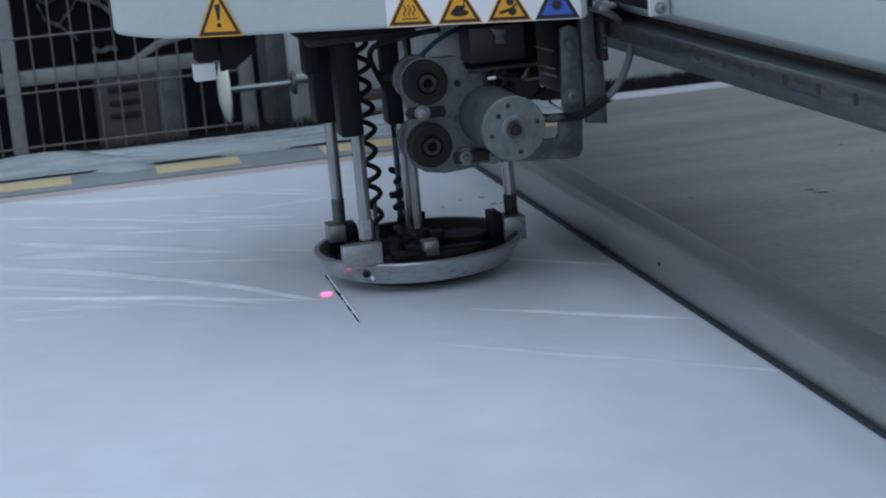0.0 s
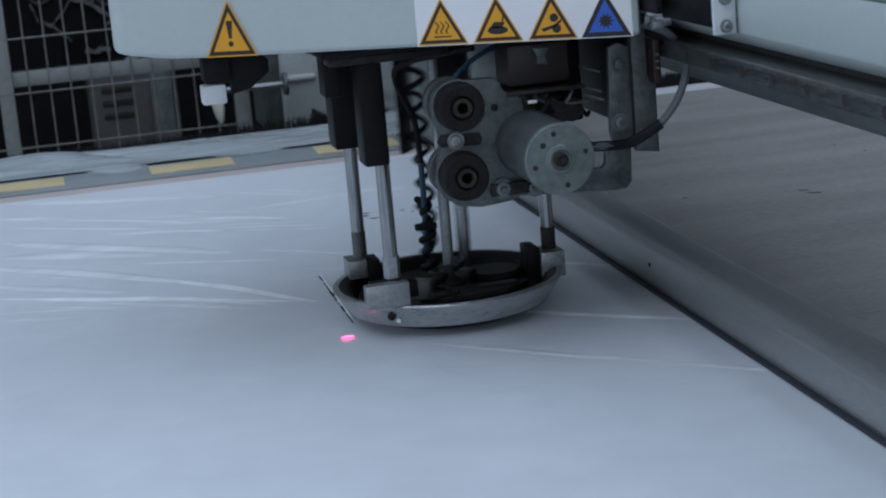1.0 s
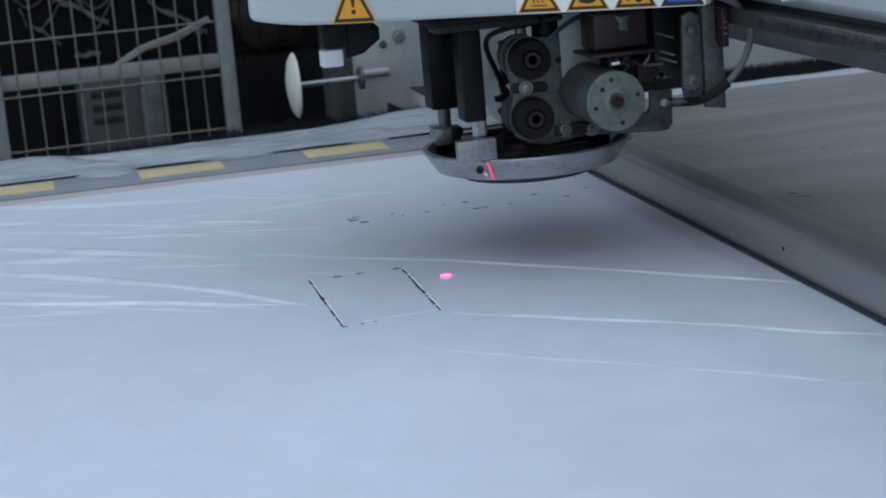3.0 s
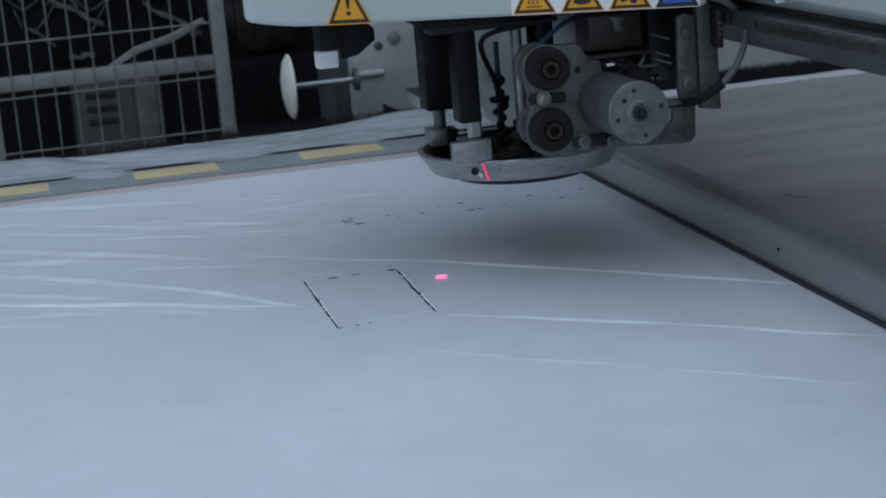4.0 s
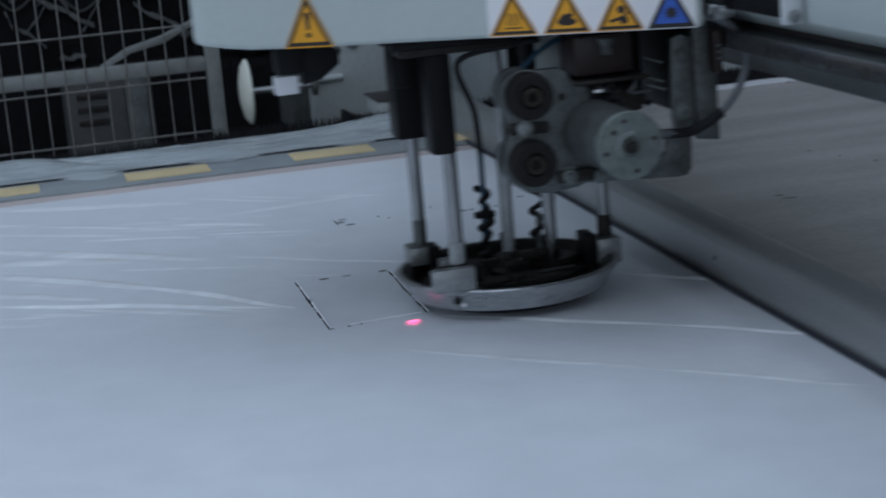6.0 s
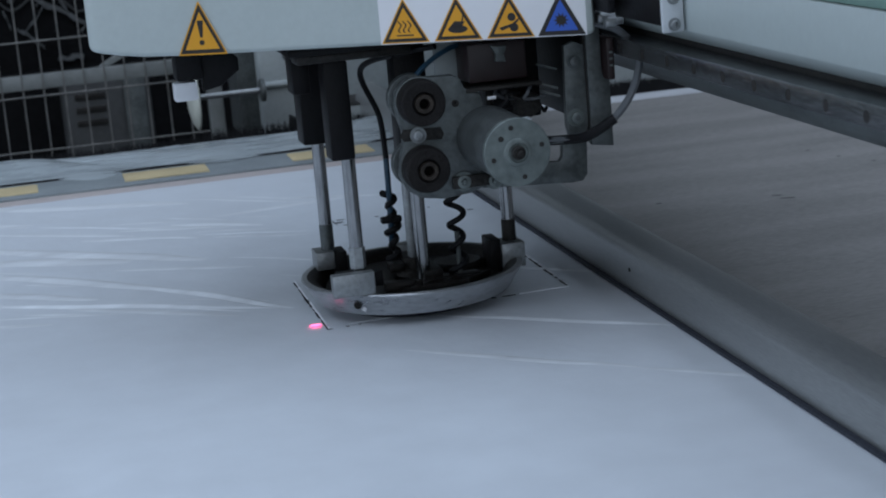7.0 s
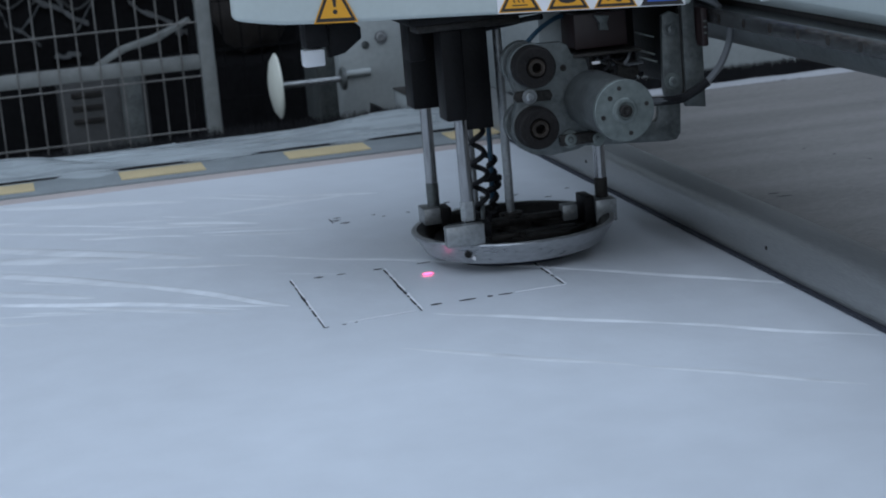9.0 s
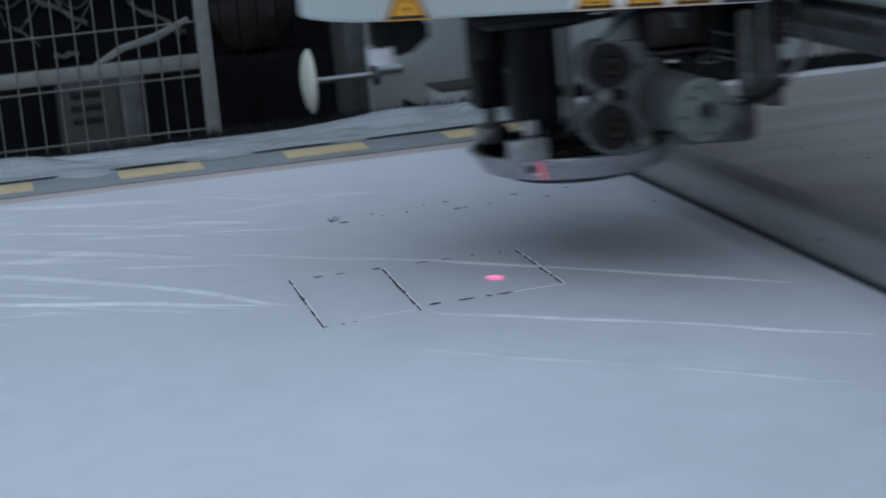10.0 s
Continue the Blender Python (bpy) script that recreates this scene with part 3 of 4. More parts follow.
def warning(head, s, z, w, h, colour, sign):
    """A triangular label with its left base corner at s (s grows to the other side)."""
    c = s - w / 2
    tri = lambda k, o0, o1: face_plate([(c + k * w / 2, z + (1 - k) * h * 0.33), (c - k * w / 2, z + (1 - k) * h * 0.33), (c, z + h - (1 - k) * h * 0.67)], o0, o1)
    what = "blue" if sign == "burst" else "amber"
    rim = part("warning_label", tri(1.06, 0.0014, 0.0018), YELLOW if what == "amber" else INK, head, what + " triangular warning label", smooth=False)
    part("border", tri(0.97, 0.0018, 0.0021), INK, rim, smooth=False)
    part("ground", tri(0.74, 0.0021, 0.0024), YELLOW if what == "amber" else BLUE, rim, smooth=False)
    m = z + h * 0.36
    shapes = []
    if sign == "mark":
        shapes = [[(c + 0.0034, m + 0.016), (c - 0.0034, m + 0.016), (c - 0.0014, m - 0.002), (c + 0.0014, m - 0.002)], blob(c, m - 0.0075, 0.0028, 0.0028)]
    elif sign == "heat":
        for k in (-1, 0, 1):
            x = c + k * 0.0052
            wav = [(x + 0.0016 * math.sin(q * 1.1), m - 0.006 + q * 0.0018) for q in range(8)]
            shapes.append([(a + 0.0008, b) for a, b in wav] + [(a - 0.0008, b) for a, b in reversed(wav)])
        shapes.append([(c + 0.009, m - 0.0096), (c - 0.009, m - 0.0096), (c - 0.009, m - 0.0082), (c + 0.009, m - 0.0082)])
    elif sign == "crush":
        shapes = [blob(c, m - 0.005, 0.0105, 0.0042), [(c + 0.009, m - 0.003), (c - 0.004, m - 0.003), (c - 0.008, m + 0.003), (c + 0.003, m + 0.0035)], [(c - 0.004, m + 0.002), (c - 0.0055, m + 0.002), (c - 0.0075, m + 0.011), (c - 0.006, m + 0.011)]]
    elif sign == "gears":
        shapes = [blob(c - 0.002, m + 0.005, 0.0045, 0.0045, 9), blob(c - 0.004, m - 0.006, 0.0048, 0.0048, 9), [(c + 0.012, m - 0.006), (c - 0.002, m - 0.002), (c - 0.010, m + 0.004), (c - 0.009, m + 0.0005), (c - 0.002, m - 0.005), (c + 0.009, m - 0.009)]]
    elif sign == "burst":
        star = []
        for i in range(20):
            r = 0.0085 if i % 2 == 0 else 0.0045
            star.append((c + r * math.cos(i * math.pi / 10), m - 0.001 + r * math.sin(i * math.pi / 10)))
        shapes = [star]
    for p in shapes:
        part("pictogram", face_plate(p, 0.0024, 0.0026), INK, rim, smooth=False)


AX, AY = -0.058, 0.315      # the knife's axis on the head


def cutting_head():
    h = empty("cutting_machine", pose(0.4972, 1.9384, TZ), "cutting head with pale cover, motor, rollers and round foot", "cutting machine")
    # cover: a plan outline raised, with a rounded lower edge
    plan = [(-0.28, 0.62), (-0.385, 0.28), (-0.411, 0.196), (-0.411, 0.188), (-0.407, 0.1815), (-0.400, 0.1768), (-0.380, 0.1722), (-0.355, 0.1668), (-0.3183, 0.1587), (-0.107, 0.1126), (0.104, 0.0665), (0.111, 0.068), (0.115, 0.074), (0.115, 0.62)]
    bm = prism(bmesh.new(), plan, "z", 0.0, 0.24, 0.006, 3)
    for v in bm.verts:
        low = 1 if v.co.z < 0.1 else 0
        v.co.z += 0.3262 + 0.0352 * (0.104 - v.co.x) + low * 0.010 * max(0.0, (-0.33 - v.co.x) / 0.085) ** 2
    part("cover", bm, PAINT, h, "pale grey painted sheet cover")
    part("cover_seam", abox(0.1155, 0.119, 0.08, 0.6, 0.335, 0.56, 0.001), DARK, h)
    part("sticker_panel", face_plate([(0.0, 0.0005), (0.2195, 0.0005), (0.2195, 0.0515), (0.0, 0.0515)], 0.0006, 0.0012), STICKER, h, "white warning sticker panel", smooth=False)
    for s, sign in ((0.2171, "heat"), (0.1610, "crush"), (0.1053, "gears"), (0.0509, "burst")):
        warning(h, s, 0.0025, 0.0480, 0.0445, BLUE if sign == "burst" else YELLOW, sign)
    warning(h, 0.4329, 0.001, 0.0490, 0.054, YELLOW, "mark")
    # underside
    part("base_plate", abox(-0.20, 0.112, 0.19, 0.55, 0.322, 0.331, 0.002), BLACK, h)
    part("mount_bar", abox(-0.19, -0.06, 0.20, 0.24, 0.312, 0.3215, 0.002), DARK, h)
    part("guide_housing", abox(-0.166, -0.120, 0.365, 0.41, 0.196, 0.3215, 0.003), BLACK, h, "black rod guide housing")
    part("guide_housing", abox(-0.159, -0.1315, 0.212, 0.252, 0.199, 0.3115, 0.003), BLACK, h, "black rod guide housing")
    part("guide_housing", abox(0.045, 0.085, 0.30, 0.34, 0.20, 0.3215, 0.003), BLACK, h, "black rod guide housing")
    part("side_block", abox(-0.188, -0.168, 0.26, 0.30, 0.272, 0.3215, 0.002), BLACK, h)
    # gear plate with rollers
    poly = [(-0.092, 0.292), (-0.084, 0.298), (-0.034, 0.297), (-0.026, 0.292), (-0.022, 0.281), (-0.004, 0.272), (0.0, 0.25), (0.0, 0.168), (-0.022, 0.159), (-0.055, 0.156), (-0.078, 0.160), (-0.093, 0.170), (-0.101, 0.188), (-0.098, 0.210), (-0.094, 0.224), (-0.094, 0.240), (-0.098, 0.254), (-0.100, 0.270), (-0.098, 0.284)]
    d = part("drive_unit", prism(bmesh.new(), [(a, 0.2262 + (b - 0.227) * 0.955) for a, b in poly], "y", 0.122, 0.136, 0.002), CAST, h, "grey cast plate with rollers and motor")
    for x, z in ((-0.0770, 0.2705), (-0.0782, 0.1983)):
        part("back_disc", lathe(bmesh.new(), [(0.010, 0.139), (0.0260, 0.139), (0.0268, 0.140), (0.0268, 0.150), (0.0258, 0.151), (0.010, 0.151)], (x, 0, z), "y", 40), CAST, d)
    for x, z in ((-0.0735, 0.2690), (-0.0745, 0.1963)):
        part("roller", lathe(bmesh.new(), [(0.0245, 0.121), (0.0254, 0.119), (0.0254, 0.104), (0.0246, 0.1015), (0.0240, 0.0962), (0.0228, 0.0950), (0.0130, 0.0950), (0.0118, 0.0965), (0.0108, 0.0985), (0.0065, 0.0985)], (x, 0, z), "y", 48), ROLLER, d, "dark worn roller")
        part("hub", lathe(bmesh.new(), [(0.0104, 0.0985), (0.0104, 0.0940), (0.0098, 0.0930), (0.0060, 0.0930), (0.0056, 0.0945), (0.0054, 0.1000), (0.001, 0.1000)], (x, 0, z), "y", 24), BRONZE, d, "bronze bush")
        part("rim_ring", lathe(bmesh.new(), [(0.0258, 0.1215), (0.0268, 0.1212), (0.0268, 0.119), (0.0256, 0.1185)], (x, 0, z), "y", 48, False), CAST, d)
    part("slot_plate", prism(bmesh.new(), [(-0.094, 0.227), (-0.052, 0.225), (-0.049, 0.231), (-0.052, 0.238), (-0.094, 0.240), (-0.098, 0.233)], "y", 0.119, 0.1215, 0.0008), DARK, d)
    part("bolt", hexbolt(bmesh.new(), -0.078, 0.119, 0.2325, 0.0062, 0.006), ALU, d)
    part("bolt", hexbolt(bmesh.new(), -0.0314, 0.121, 0.1755, 0.0076, 0.005), MOTOR_CAP, d)
    part("bolt", hexbolt(bmesh.new(), 0.0030, 0.121, 0.1727, 0.0070, 0.005), MOTOR_CAP, d)
    for x, z in ((-0.0314, 0.1755), (0.0030, 0.1727)):
        part("bolt_pin", rod(bmesh.new(), (x, 0.1200, z), (x, 0.1135, z), 0.0030, 12, 0.0006), MOTOR_CAP, d)
    part("bolt", hexbolt(bmesh.new(), -0.0335, 0.1215, 0.262, 0.0028, 0.002), DARK, d)
    part("tension_arm", abox(-0.045, 0.006, 0.1165, 0.1215, 0.168, 0.182, 0.003), DARK, d)
    # motor
    part("motor", lathe(bmesh.new(), [(0.0345, 0.121), (0.0348, 0.119), (0.0348, 0.012), (0.0340, 0.0105), (0.0340, 0.008)], (0, 0, 0.2212), "y", 64), MOTOR, d, "zinc-grey electric motor")
    part("end_cap", lathe(bmesh.new(), [(0.0352, 0.010), (0.0358, 0.009), (0.0358, 0.003), (0.0350, 0.002), (0.0150, 0.0008), (0.0140, -0.0002), (0.0105, -0.0008), (0.0100, 0.0010), (0.0078, 0.0012)], (0, 0, 0.2212), "y", 64), MOTOR_CAP, d, "light motor end cap")
    part("shaft_boss", lathe(bmesh.new(), [(0.0072, 0.001), (0.0072, -0.004), (0.0062, -0.005), (0.0034, -0.005), (0.0030, -0.011), (0.0024, -0.0115)], (0, 0, 0.2212), "y", 24), DARK, d)
    for i in range(4):
        a = radians(12 + 90 * i)
        part("screw_hole", lathe(bmesh.new(), [(0.0026, 0.0004), (0.0026, 0.0022)], (0.0268 * math.cos(a), 0, 0.2212 + 0.0268 * math.sin(a)), "y", 12), INK, d)
    part("vent_slot", lathe(bmesh.new(), [(0.0030, 0.0006), (0.0030, 0.0024)], (-0.017, 0, 0.237), "y", 12), DARK, d)
    part("terminal", abox(0.040, 0.050, 0.118, 0.128, 0.203, 0.221, 0.002), STICKER, d, "white cable terminal")
    # bracket, link and side plate
    poly = [(-0.006, 0.162), (0.098, 0.155), (0.110, 0.156), (0.116, 0.163), (0.118, 0.206), (0.089, 0.209), (0.088, 0.186), (0.084, 0.181), (0.03, 0.185), (-0.006, 0.188)]
    part("motor_bracket", prism(bmesh.new(), poly, "y", 0.1365, 0.147, 0.0015), CAST, d)
    link = part("link_plate", prism(bmesh.new(), [(0.090, 0.312), (0.101, 0.316), (0.112, 0.311), (0.112, 0.222), (0.108, 0.212), (0.098, 0.209), (0.089, 0.214), (0.087, 0.224)], "y", 0.110, 0.118, 0.0012), CAST, h)
    part("bolt_pin", rod(bmesh.new(), (0.1005, 0.106, 0.2945), (0.1005, 0.1025, 0.2945), 0.0034, 12, 0.0006), CAST, link)
    part("bolt", hexbolt(bmesh.new(), 0.1005, 0.110, 0.2945, 0.0062, 0.006), CAST, link)
    part("bolt_pin", rod(bmesh.new(), (0.0985, 0.106, 0.2325), (0.0985, 0.1025, 0.2325), 0.0034, 12, 0.0006), CAST, link)
    part("bolt", hexbolt(bmesh.new(), 0.0985, 0.110, 0.2325, 0.0068, 0.006), MOTOR_CAP, link)
    part("link_shadow_gap", abox(0.1125, 0.1145, 0.113, 0.122, 0.205, 0.318, 0), INK, h)
    part("side_plate", prism(bmesh.new(), [(0.1145, 0.200), (0.1395, 0.1965), (0.1395, 0.275), (0.131, 0.278), (0.131, 0.345), (0.1145, 0.345)], "y", 0.108, 0.120, 0.0012), CAST, h, "bare steel side plate")
    part("side_web", abox(0.119, 0.128, 0.12, 0.36, 0.22, 0.345, 0.001), BLACK, h)
    # relay, shelf, pins
    relay = part("valve_body", abox(-0.012, 0.054, 0.135, 0.19, 0.279, 0.3215, 0.002), MAROON, h, "dark red valve body")
    part("connector", prism(bmesh.new(), [(0.012, 0.319), (0.031, 0.317), (0.027, 0.308), (0.029, 0.300), (0.017, 0.301), (0.018, 0.309)], "y", 0.1275, 0.1345, 0.001), CAST, relay)
    part("shelf", abox(-0.02, 0.066, 0.12, 0.20, 0.2715, 0.2755, 0.001), DARK, h)
    part("shelf_post", rod(bmesh.new(), (0.012, 0.15, 0.25), (0.012, 0.15, 0.2715), 0.004), DARK, h)
    for x, z in ((0.066, 0.271), (0.068, 0.262), (0.066, 0.292)):
        part("pin", rod(bmesh.new(), (x, 0.14, z), (x + 0.020, 0.13, z - 0.007), 0.0014, 8, 0.0003), CAST, h)
    rng = random.Random(31)
    for i in range(7):
        x, y, z = rng.uniform(0.02, 0.07), rng.uniform(0.125, 0.17), rng.uniform(0.235, 0.268)
        pts = spline([(x, y, 0.2710), (x + rng.uniform(-0.012, 0.012), y - 0.008, (z + 0.271) / 2), (x + rng.uniform(-0.01, 0.02), y - 0.004, z), (x + rng.uniform(0.012, 0.03), y + 0.01, z - rng.uniform(-0.004, 0.014))], 6)
        part("wire", tube(bmesh.new(), pts, rng.uniform(0.0012, 0.0026), 7), (RUBBER, GREY_CABLE, RUBBER, DARK)[i % 4], h, "thin loose wire")
    part("cable_tie", abox(0.002, 0.012, 0.117, 0.1195, 0.2620, 0.2655, 0.0008), STICKER, h, "small white cable tie")
    part("small_valve", prism(bmesh.new(), [(0.044, 0.236), (0.060, 0.232), (0.072, 0.240), (0.070, 0.256), (0.056, 0.262), (0.045, 0.254)], "y", 0.150, 0.185, 0.002), DARK, h)
    part("top_pad", abox(-0.163, -0.143, 0.352, 0.3645, 0.302, 0.3205, 0.001), ALU, h, "bright milled pad")
    part("rear_block", abox(0.03, 0.086, 0.20, 0.32, 0.225, 0.3215, 0.003), BLACK, h)
    # Plate added for the pale background that shows through the gap.
    part("gap_backing", abox(-0.03, 0.02, 0.22, 0.226, 0.24, 0.3215, 0.001), DIM_PAINT, h)
    # carriage on the beam and fittings
    part("slide_block", abox(0.129, 0.1405, 0.13, 0.30, 0.285, 0.325, 0.002), BLACK, h)
    part("red_block", abox(0.132, 0.1405, 0.09, 0.128, 0.272, 0.318, 0.002), MAROON, h)
    for z in (0.301, 0.294, 0.287):
        part("label_bar", abox(0.1345, 0.1380, 0.0885, 0.0898, z, z + 0.0022, 0), MOTOR_CAP, h)
    for y, z in ((0.085, 0.341), (0.115, 0.345), (0.06, 0.338)):
        part("fitting", lathe(bmesh.new(), [(0.006, 0), (0.0065, 0.001), (0.0065, 0.012), (0.004, 0.013), (0.004, 0.02), (0.002, 0.021)], (0.122, y, z), "x", 14), ALU, h)
    fb = part("fitting_bracket", abox(0.131, 0.1535, -0.095, -0.089, 0.338, 0.45, 0.0015), PAINT_OLD, h, "pale folded fitting bracket")
    part("bracket_flange", abox(0.131, 0.1345, -0.0885, 0.05, 0.345, 0.45, 0.001), BLACK, fb)
    for z in (0.346, 0.372):
        part("bolt", hexbolt(bmesh.new(), 0.143, -0.095, z, 0.0045, 0.005), ALU, fb)
    # Dark block set in the gap between cover and bracket.
    part("dark_gap_block", abox(0.117, 0.1255, 0.03, 0.10, 0.350, 0.48, 0.002), RUBBER, h)
    part("motor_cable", tube(bmesh.new(), spline([(0.122, 0.10, 0.336), (0.150, 0.09, 0.322), (0.166, 0.085, 0.292), (0.155, 0.085, 0.255), (0.132, 0.09, 0.227), (0.105, 0.095, 0.213), (0.075, 0.085, 0.214), (0.045, 0.065, 0.219)], 8), 0.0044, 8), GREY_CABLE, h, "looping grey cable")
    part("cable_sleeve", tube(bmesh.new(), spline([(0.136, 0.088, 0.230), (0.105, 0.0945, 0.213), (0.072, 0.085, 0.214), (0.050, 0.07, 0.218)], 8), 0.0056, 8), RUBBER, h)
    part("air_hose", tube(bmesh.new(), spline([(-0.066, 0.372, 0.165), (-0.070, 0.37, 0.22), (-0.095, 0.33, 0.285), (-0.06, 0.22, 0.312), (-0.035, 0.19, 0.318)], 8), 0.0036, 8), RUBBER, h, "black air hose")
    part("air_hose", tube(bmesh.new(), spline([(-0.070, 0.14, 0.295), (-0.05, 0.15, 0.308), (-0.025, 0.17, 0.316), (-0.01, 0.18, 0.318)], 8), 0.003, 8), BLUE_HOSE, h, "blue air hose")
    # position sensor under the cover
    s = part("sensor", abox(-0.318, -0.288, 0.25, 0.29, 0.303, 0.344, 0.003), BLACK, h, "black sensor bracket")
    part("sensor_arm", prism(bmesh.new(), [(-0.288, 0.344), (-0.252, 0.342), (-0.252, 0.328), (-0.246, 0.322), (-0.246, 0.308), (-0.268, 0.292), (-0.288, 0.288)], "y", 0.262, 0.285, 0.002), BLACK, s)
    part("sensor_box", abox(-0.322, -0.296, 0.248, 0.272, 0.281, 0.3015, 0.002), STICKER, s, "white sensor box")

    # foot: ring on three rods
    f = part("pressure_foot", lathe(bmesh.new(), [(0.104, 0.0135), (0.1130, 0.0128), (0.1172, 0.0143), (0.1262, 0.0285), (0.1332, 0.0380), (0.1342, 0.0405), (0.1328, 0.0422), (0.1270, 0.0420)], (AX, AY, 0), "z", 96, False), RING, h, "round bevelled steel pressure foot")
    part("inner_wall", lathe(bmesh.new(), [(0.1270, 0.0420), (0.120, 0.0405), (0.114, 0.036), (0.1055, 0.022), (0.104, 0.0135)], (AX, AY, 0), "z", 96, False), INNER_BLACK, f, "dark inside wall")
    # Dark ring added beneath the foot to paint its contact shadow.
    part("foot_gap_shadow", lathe(bmesh.new(), [(0.060, 0.0030), (0.0860, 0.0030), (0.0890, 0.005), (0.0960, 0.0133), (0.0935, 0.0240), (0.060, 0.0240)], (AX, AY, 0), "z", 72, False), SEAL, f, "dark ring painting the contact shadow under the foot")
    part("foot_floor", lathe(bmesh.new(), [(0.022, 0.024), (0.105, 0.024), (0.1045, 0.030), (0.022, 0.030)], (AX, AY, 0), "z", 72, False), INNER_BLACK, f)
    part("front_block", abox(-0.1735, -0.1245, 0.204, 0.218, 0.0425, 0.0690, 0.0012), ALU, f, "milled aluminium clamp block")
    part("rear_clamp", abox(-0.164, -0.1415, 0.368, 0.405, 0.040, 0.062, 0.0012), ALU, f, "milled aluminium clamp block")
    part("right_clamp", abox(0.050, 0.0785, 0.291, 0.330, 0.030, 0.060, 0.0012), ALU, f, "milled aluminium clamp block")
    part("right_lug", abox(0.036, 0.0495, 0.296, 0.335, 0.022, 0.066, 0.0012), BLACK, f)
    part("front_lug", abox(-0.1640, -0.112, 0.2185, 0.242, 0.0475, 0.066, 0.0012), BLACK, f)
    part("rear_lug", abox(-0.141, -0.126, 0.370, 0.405, 0.030, 0.060, 0.0012), BLACK, f)
    for x, y, z0, r in ((-0.138, 0.229, 0.067, 0.0080), (-0.146, 0.387, 0.055, 0.0078), (0.066, 0.315, 0.055, 0.0078)):
        part("guide_rod", rod(bmesh.new(), (x, y, z0), (x, y, 0.345), r), CHROME, f, "polished steel guide rod")
    part("rod_collar", rod(bmesh.new(), (-0.138, 0.229, 0.0700), (-0.138, 0.229, 0.095), 0.0095, 6), ALU, f)
    part("rod_collar", rod(bmesh.new(), (0.066, 0.315, 0.058), (0.066, 0.315, 0.086), 0.0086, 16), DARK, f)
    part("rod_collar", rod(bmesh.new(), (-0.146, 0.387, 0.060), (-0.146, 0.387, 0.094), 0.0084, 16), CAST, f)
    part("inner_rail", abox(AX - 0.045, AX + 0.07, 0.252, 0.27, 0.030, 0.040, 0.001), INNER_BLACK, f)
    part("inner_bolt", rod(bmesh.new(), (AX - 0.01, 0.235, 0.03), (AX - 0.01, 0.235, 0.045), 0.005, 6), INNER_BLACK, f)
    part("foot_dent", lathe(bmesh.new(), [(0.0046, 0.003), (0.0044, -0.0006), (0.0034, -0.0010), (0.0030, 0.0015), (0.001, 0.0015)], (-0.1445, 0.2185, 0.0285), "y", 18), DARK, f, "drilled dark hole")
    part("foot_chip", prism(bmesh.new(), [(-0.1405, 0.0225), (-0.1365, 0.0195), (-0.1350, 0.0235), (-0.1375, 0.0265)], "y", 0.2160, 0.2210, 0.0006), STICKER, f, "bright chipped spot")
    part("rim_nub", rod(bmesh.new(), (AX + 0.030, AY + 0.122, 0.040), (AX + 0.030, AY + 0.122, 0.052), 0.0055, 8), BLACK, f)
    part("motor_flange", lathe(bmesh.new(), [(0.012, 0.030), (0.030, 0.030), (0.032, 0.032), (0.032, 0.036), (0.028, 0.039), (0.012, 0.039)], (AX + 0.062, AY + 0.02, 0), "z", 32), INNER_BLACK, f, "dark flange")
    part("foot_web", prism(bmesh.new(), [(AX - 0.03, AY - 0.086), (AX + 0.05, AY - 0.082), (AX + 0.085, AY - 0.05), (AX + 0.03, AY - 0.055)], "z", 0.0305, 0.0385, 0.001), INNER_BLACK, f)
    bm = bmesh.new()
    for i in range(5):
        a, e = i / 5, (i + 1) / 5
        z0, z1 = 0.0400 - 0.025 * a, 0.0400 - 0.025 * e
        def out(x, z):
            return AY - math.sqrt((0.118 + (z - 0.013) * 0.575 + 0.0016) ** 2 - (x - AX) ** 2)
        q = [bm.verts.new(p) for p in [(x, out(x, z), z) for x, z in ((-0.1385 + 0.009 * a, z0), (-0.1358 + 0.009 * a, z0), (-0.1358 + 0.009 * e, z1), (-0.1385 + 0.009 * e, z1))]]
        bm.faces.new(q)
    streak = part("laser_streak", bm, STREAK, h, "red laser streak")
    part("hose_tail", tube(bmesh.new(), spline([(-0.068, 0.375, 0.06), (-0.0665, 0.372, 0.12), (-0.0665, 0.3705, 0.168)], 8), 0.0036, 8), BLUE_HOSE, f, "blue air hose")
    part("hose_clip", abox(-0.080, -0.054, 0.366, 0.376, 0.088, 0.096, 0.002), RUBBER, f)
    part("rear_coil", coil(bmesh.new(), -0.066, 0.374, 0.034, 0.125, 0.0055, 5.5, 0.0042, 0.5), RUBBER, f, "black coiled air line")

    # spindle that turns with the knife; its space has the axis at the origin
    k = part("knife_spindle", lathe(bmesh.new(), [(0.004, 0.034), (0.021, 0.034), (0.021, 0.040), (0.012, 0.044), (0.012, 0.055), (0.004, 0.056)], (0, 0, 0), "z", 32), DARK, h, "dark knife spindle base")
    k.matrix_basis = pose(AX + 0.002, AY, 0)
    c = part("spindle_guide", abox(-0.074, -0.036, -0.020, 0.018, 0.186, 0.3215, 0.003), BLACK, h, "black spindle guide housing")
    c.matrix_basis = pose(AX, AY, 0)
    part("clamp_ring", abox(-0.077, -0.033, -0.023, 0.021, 0.243, 0.253, 0.002), DARK, c)
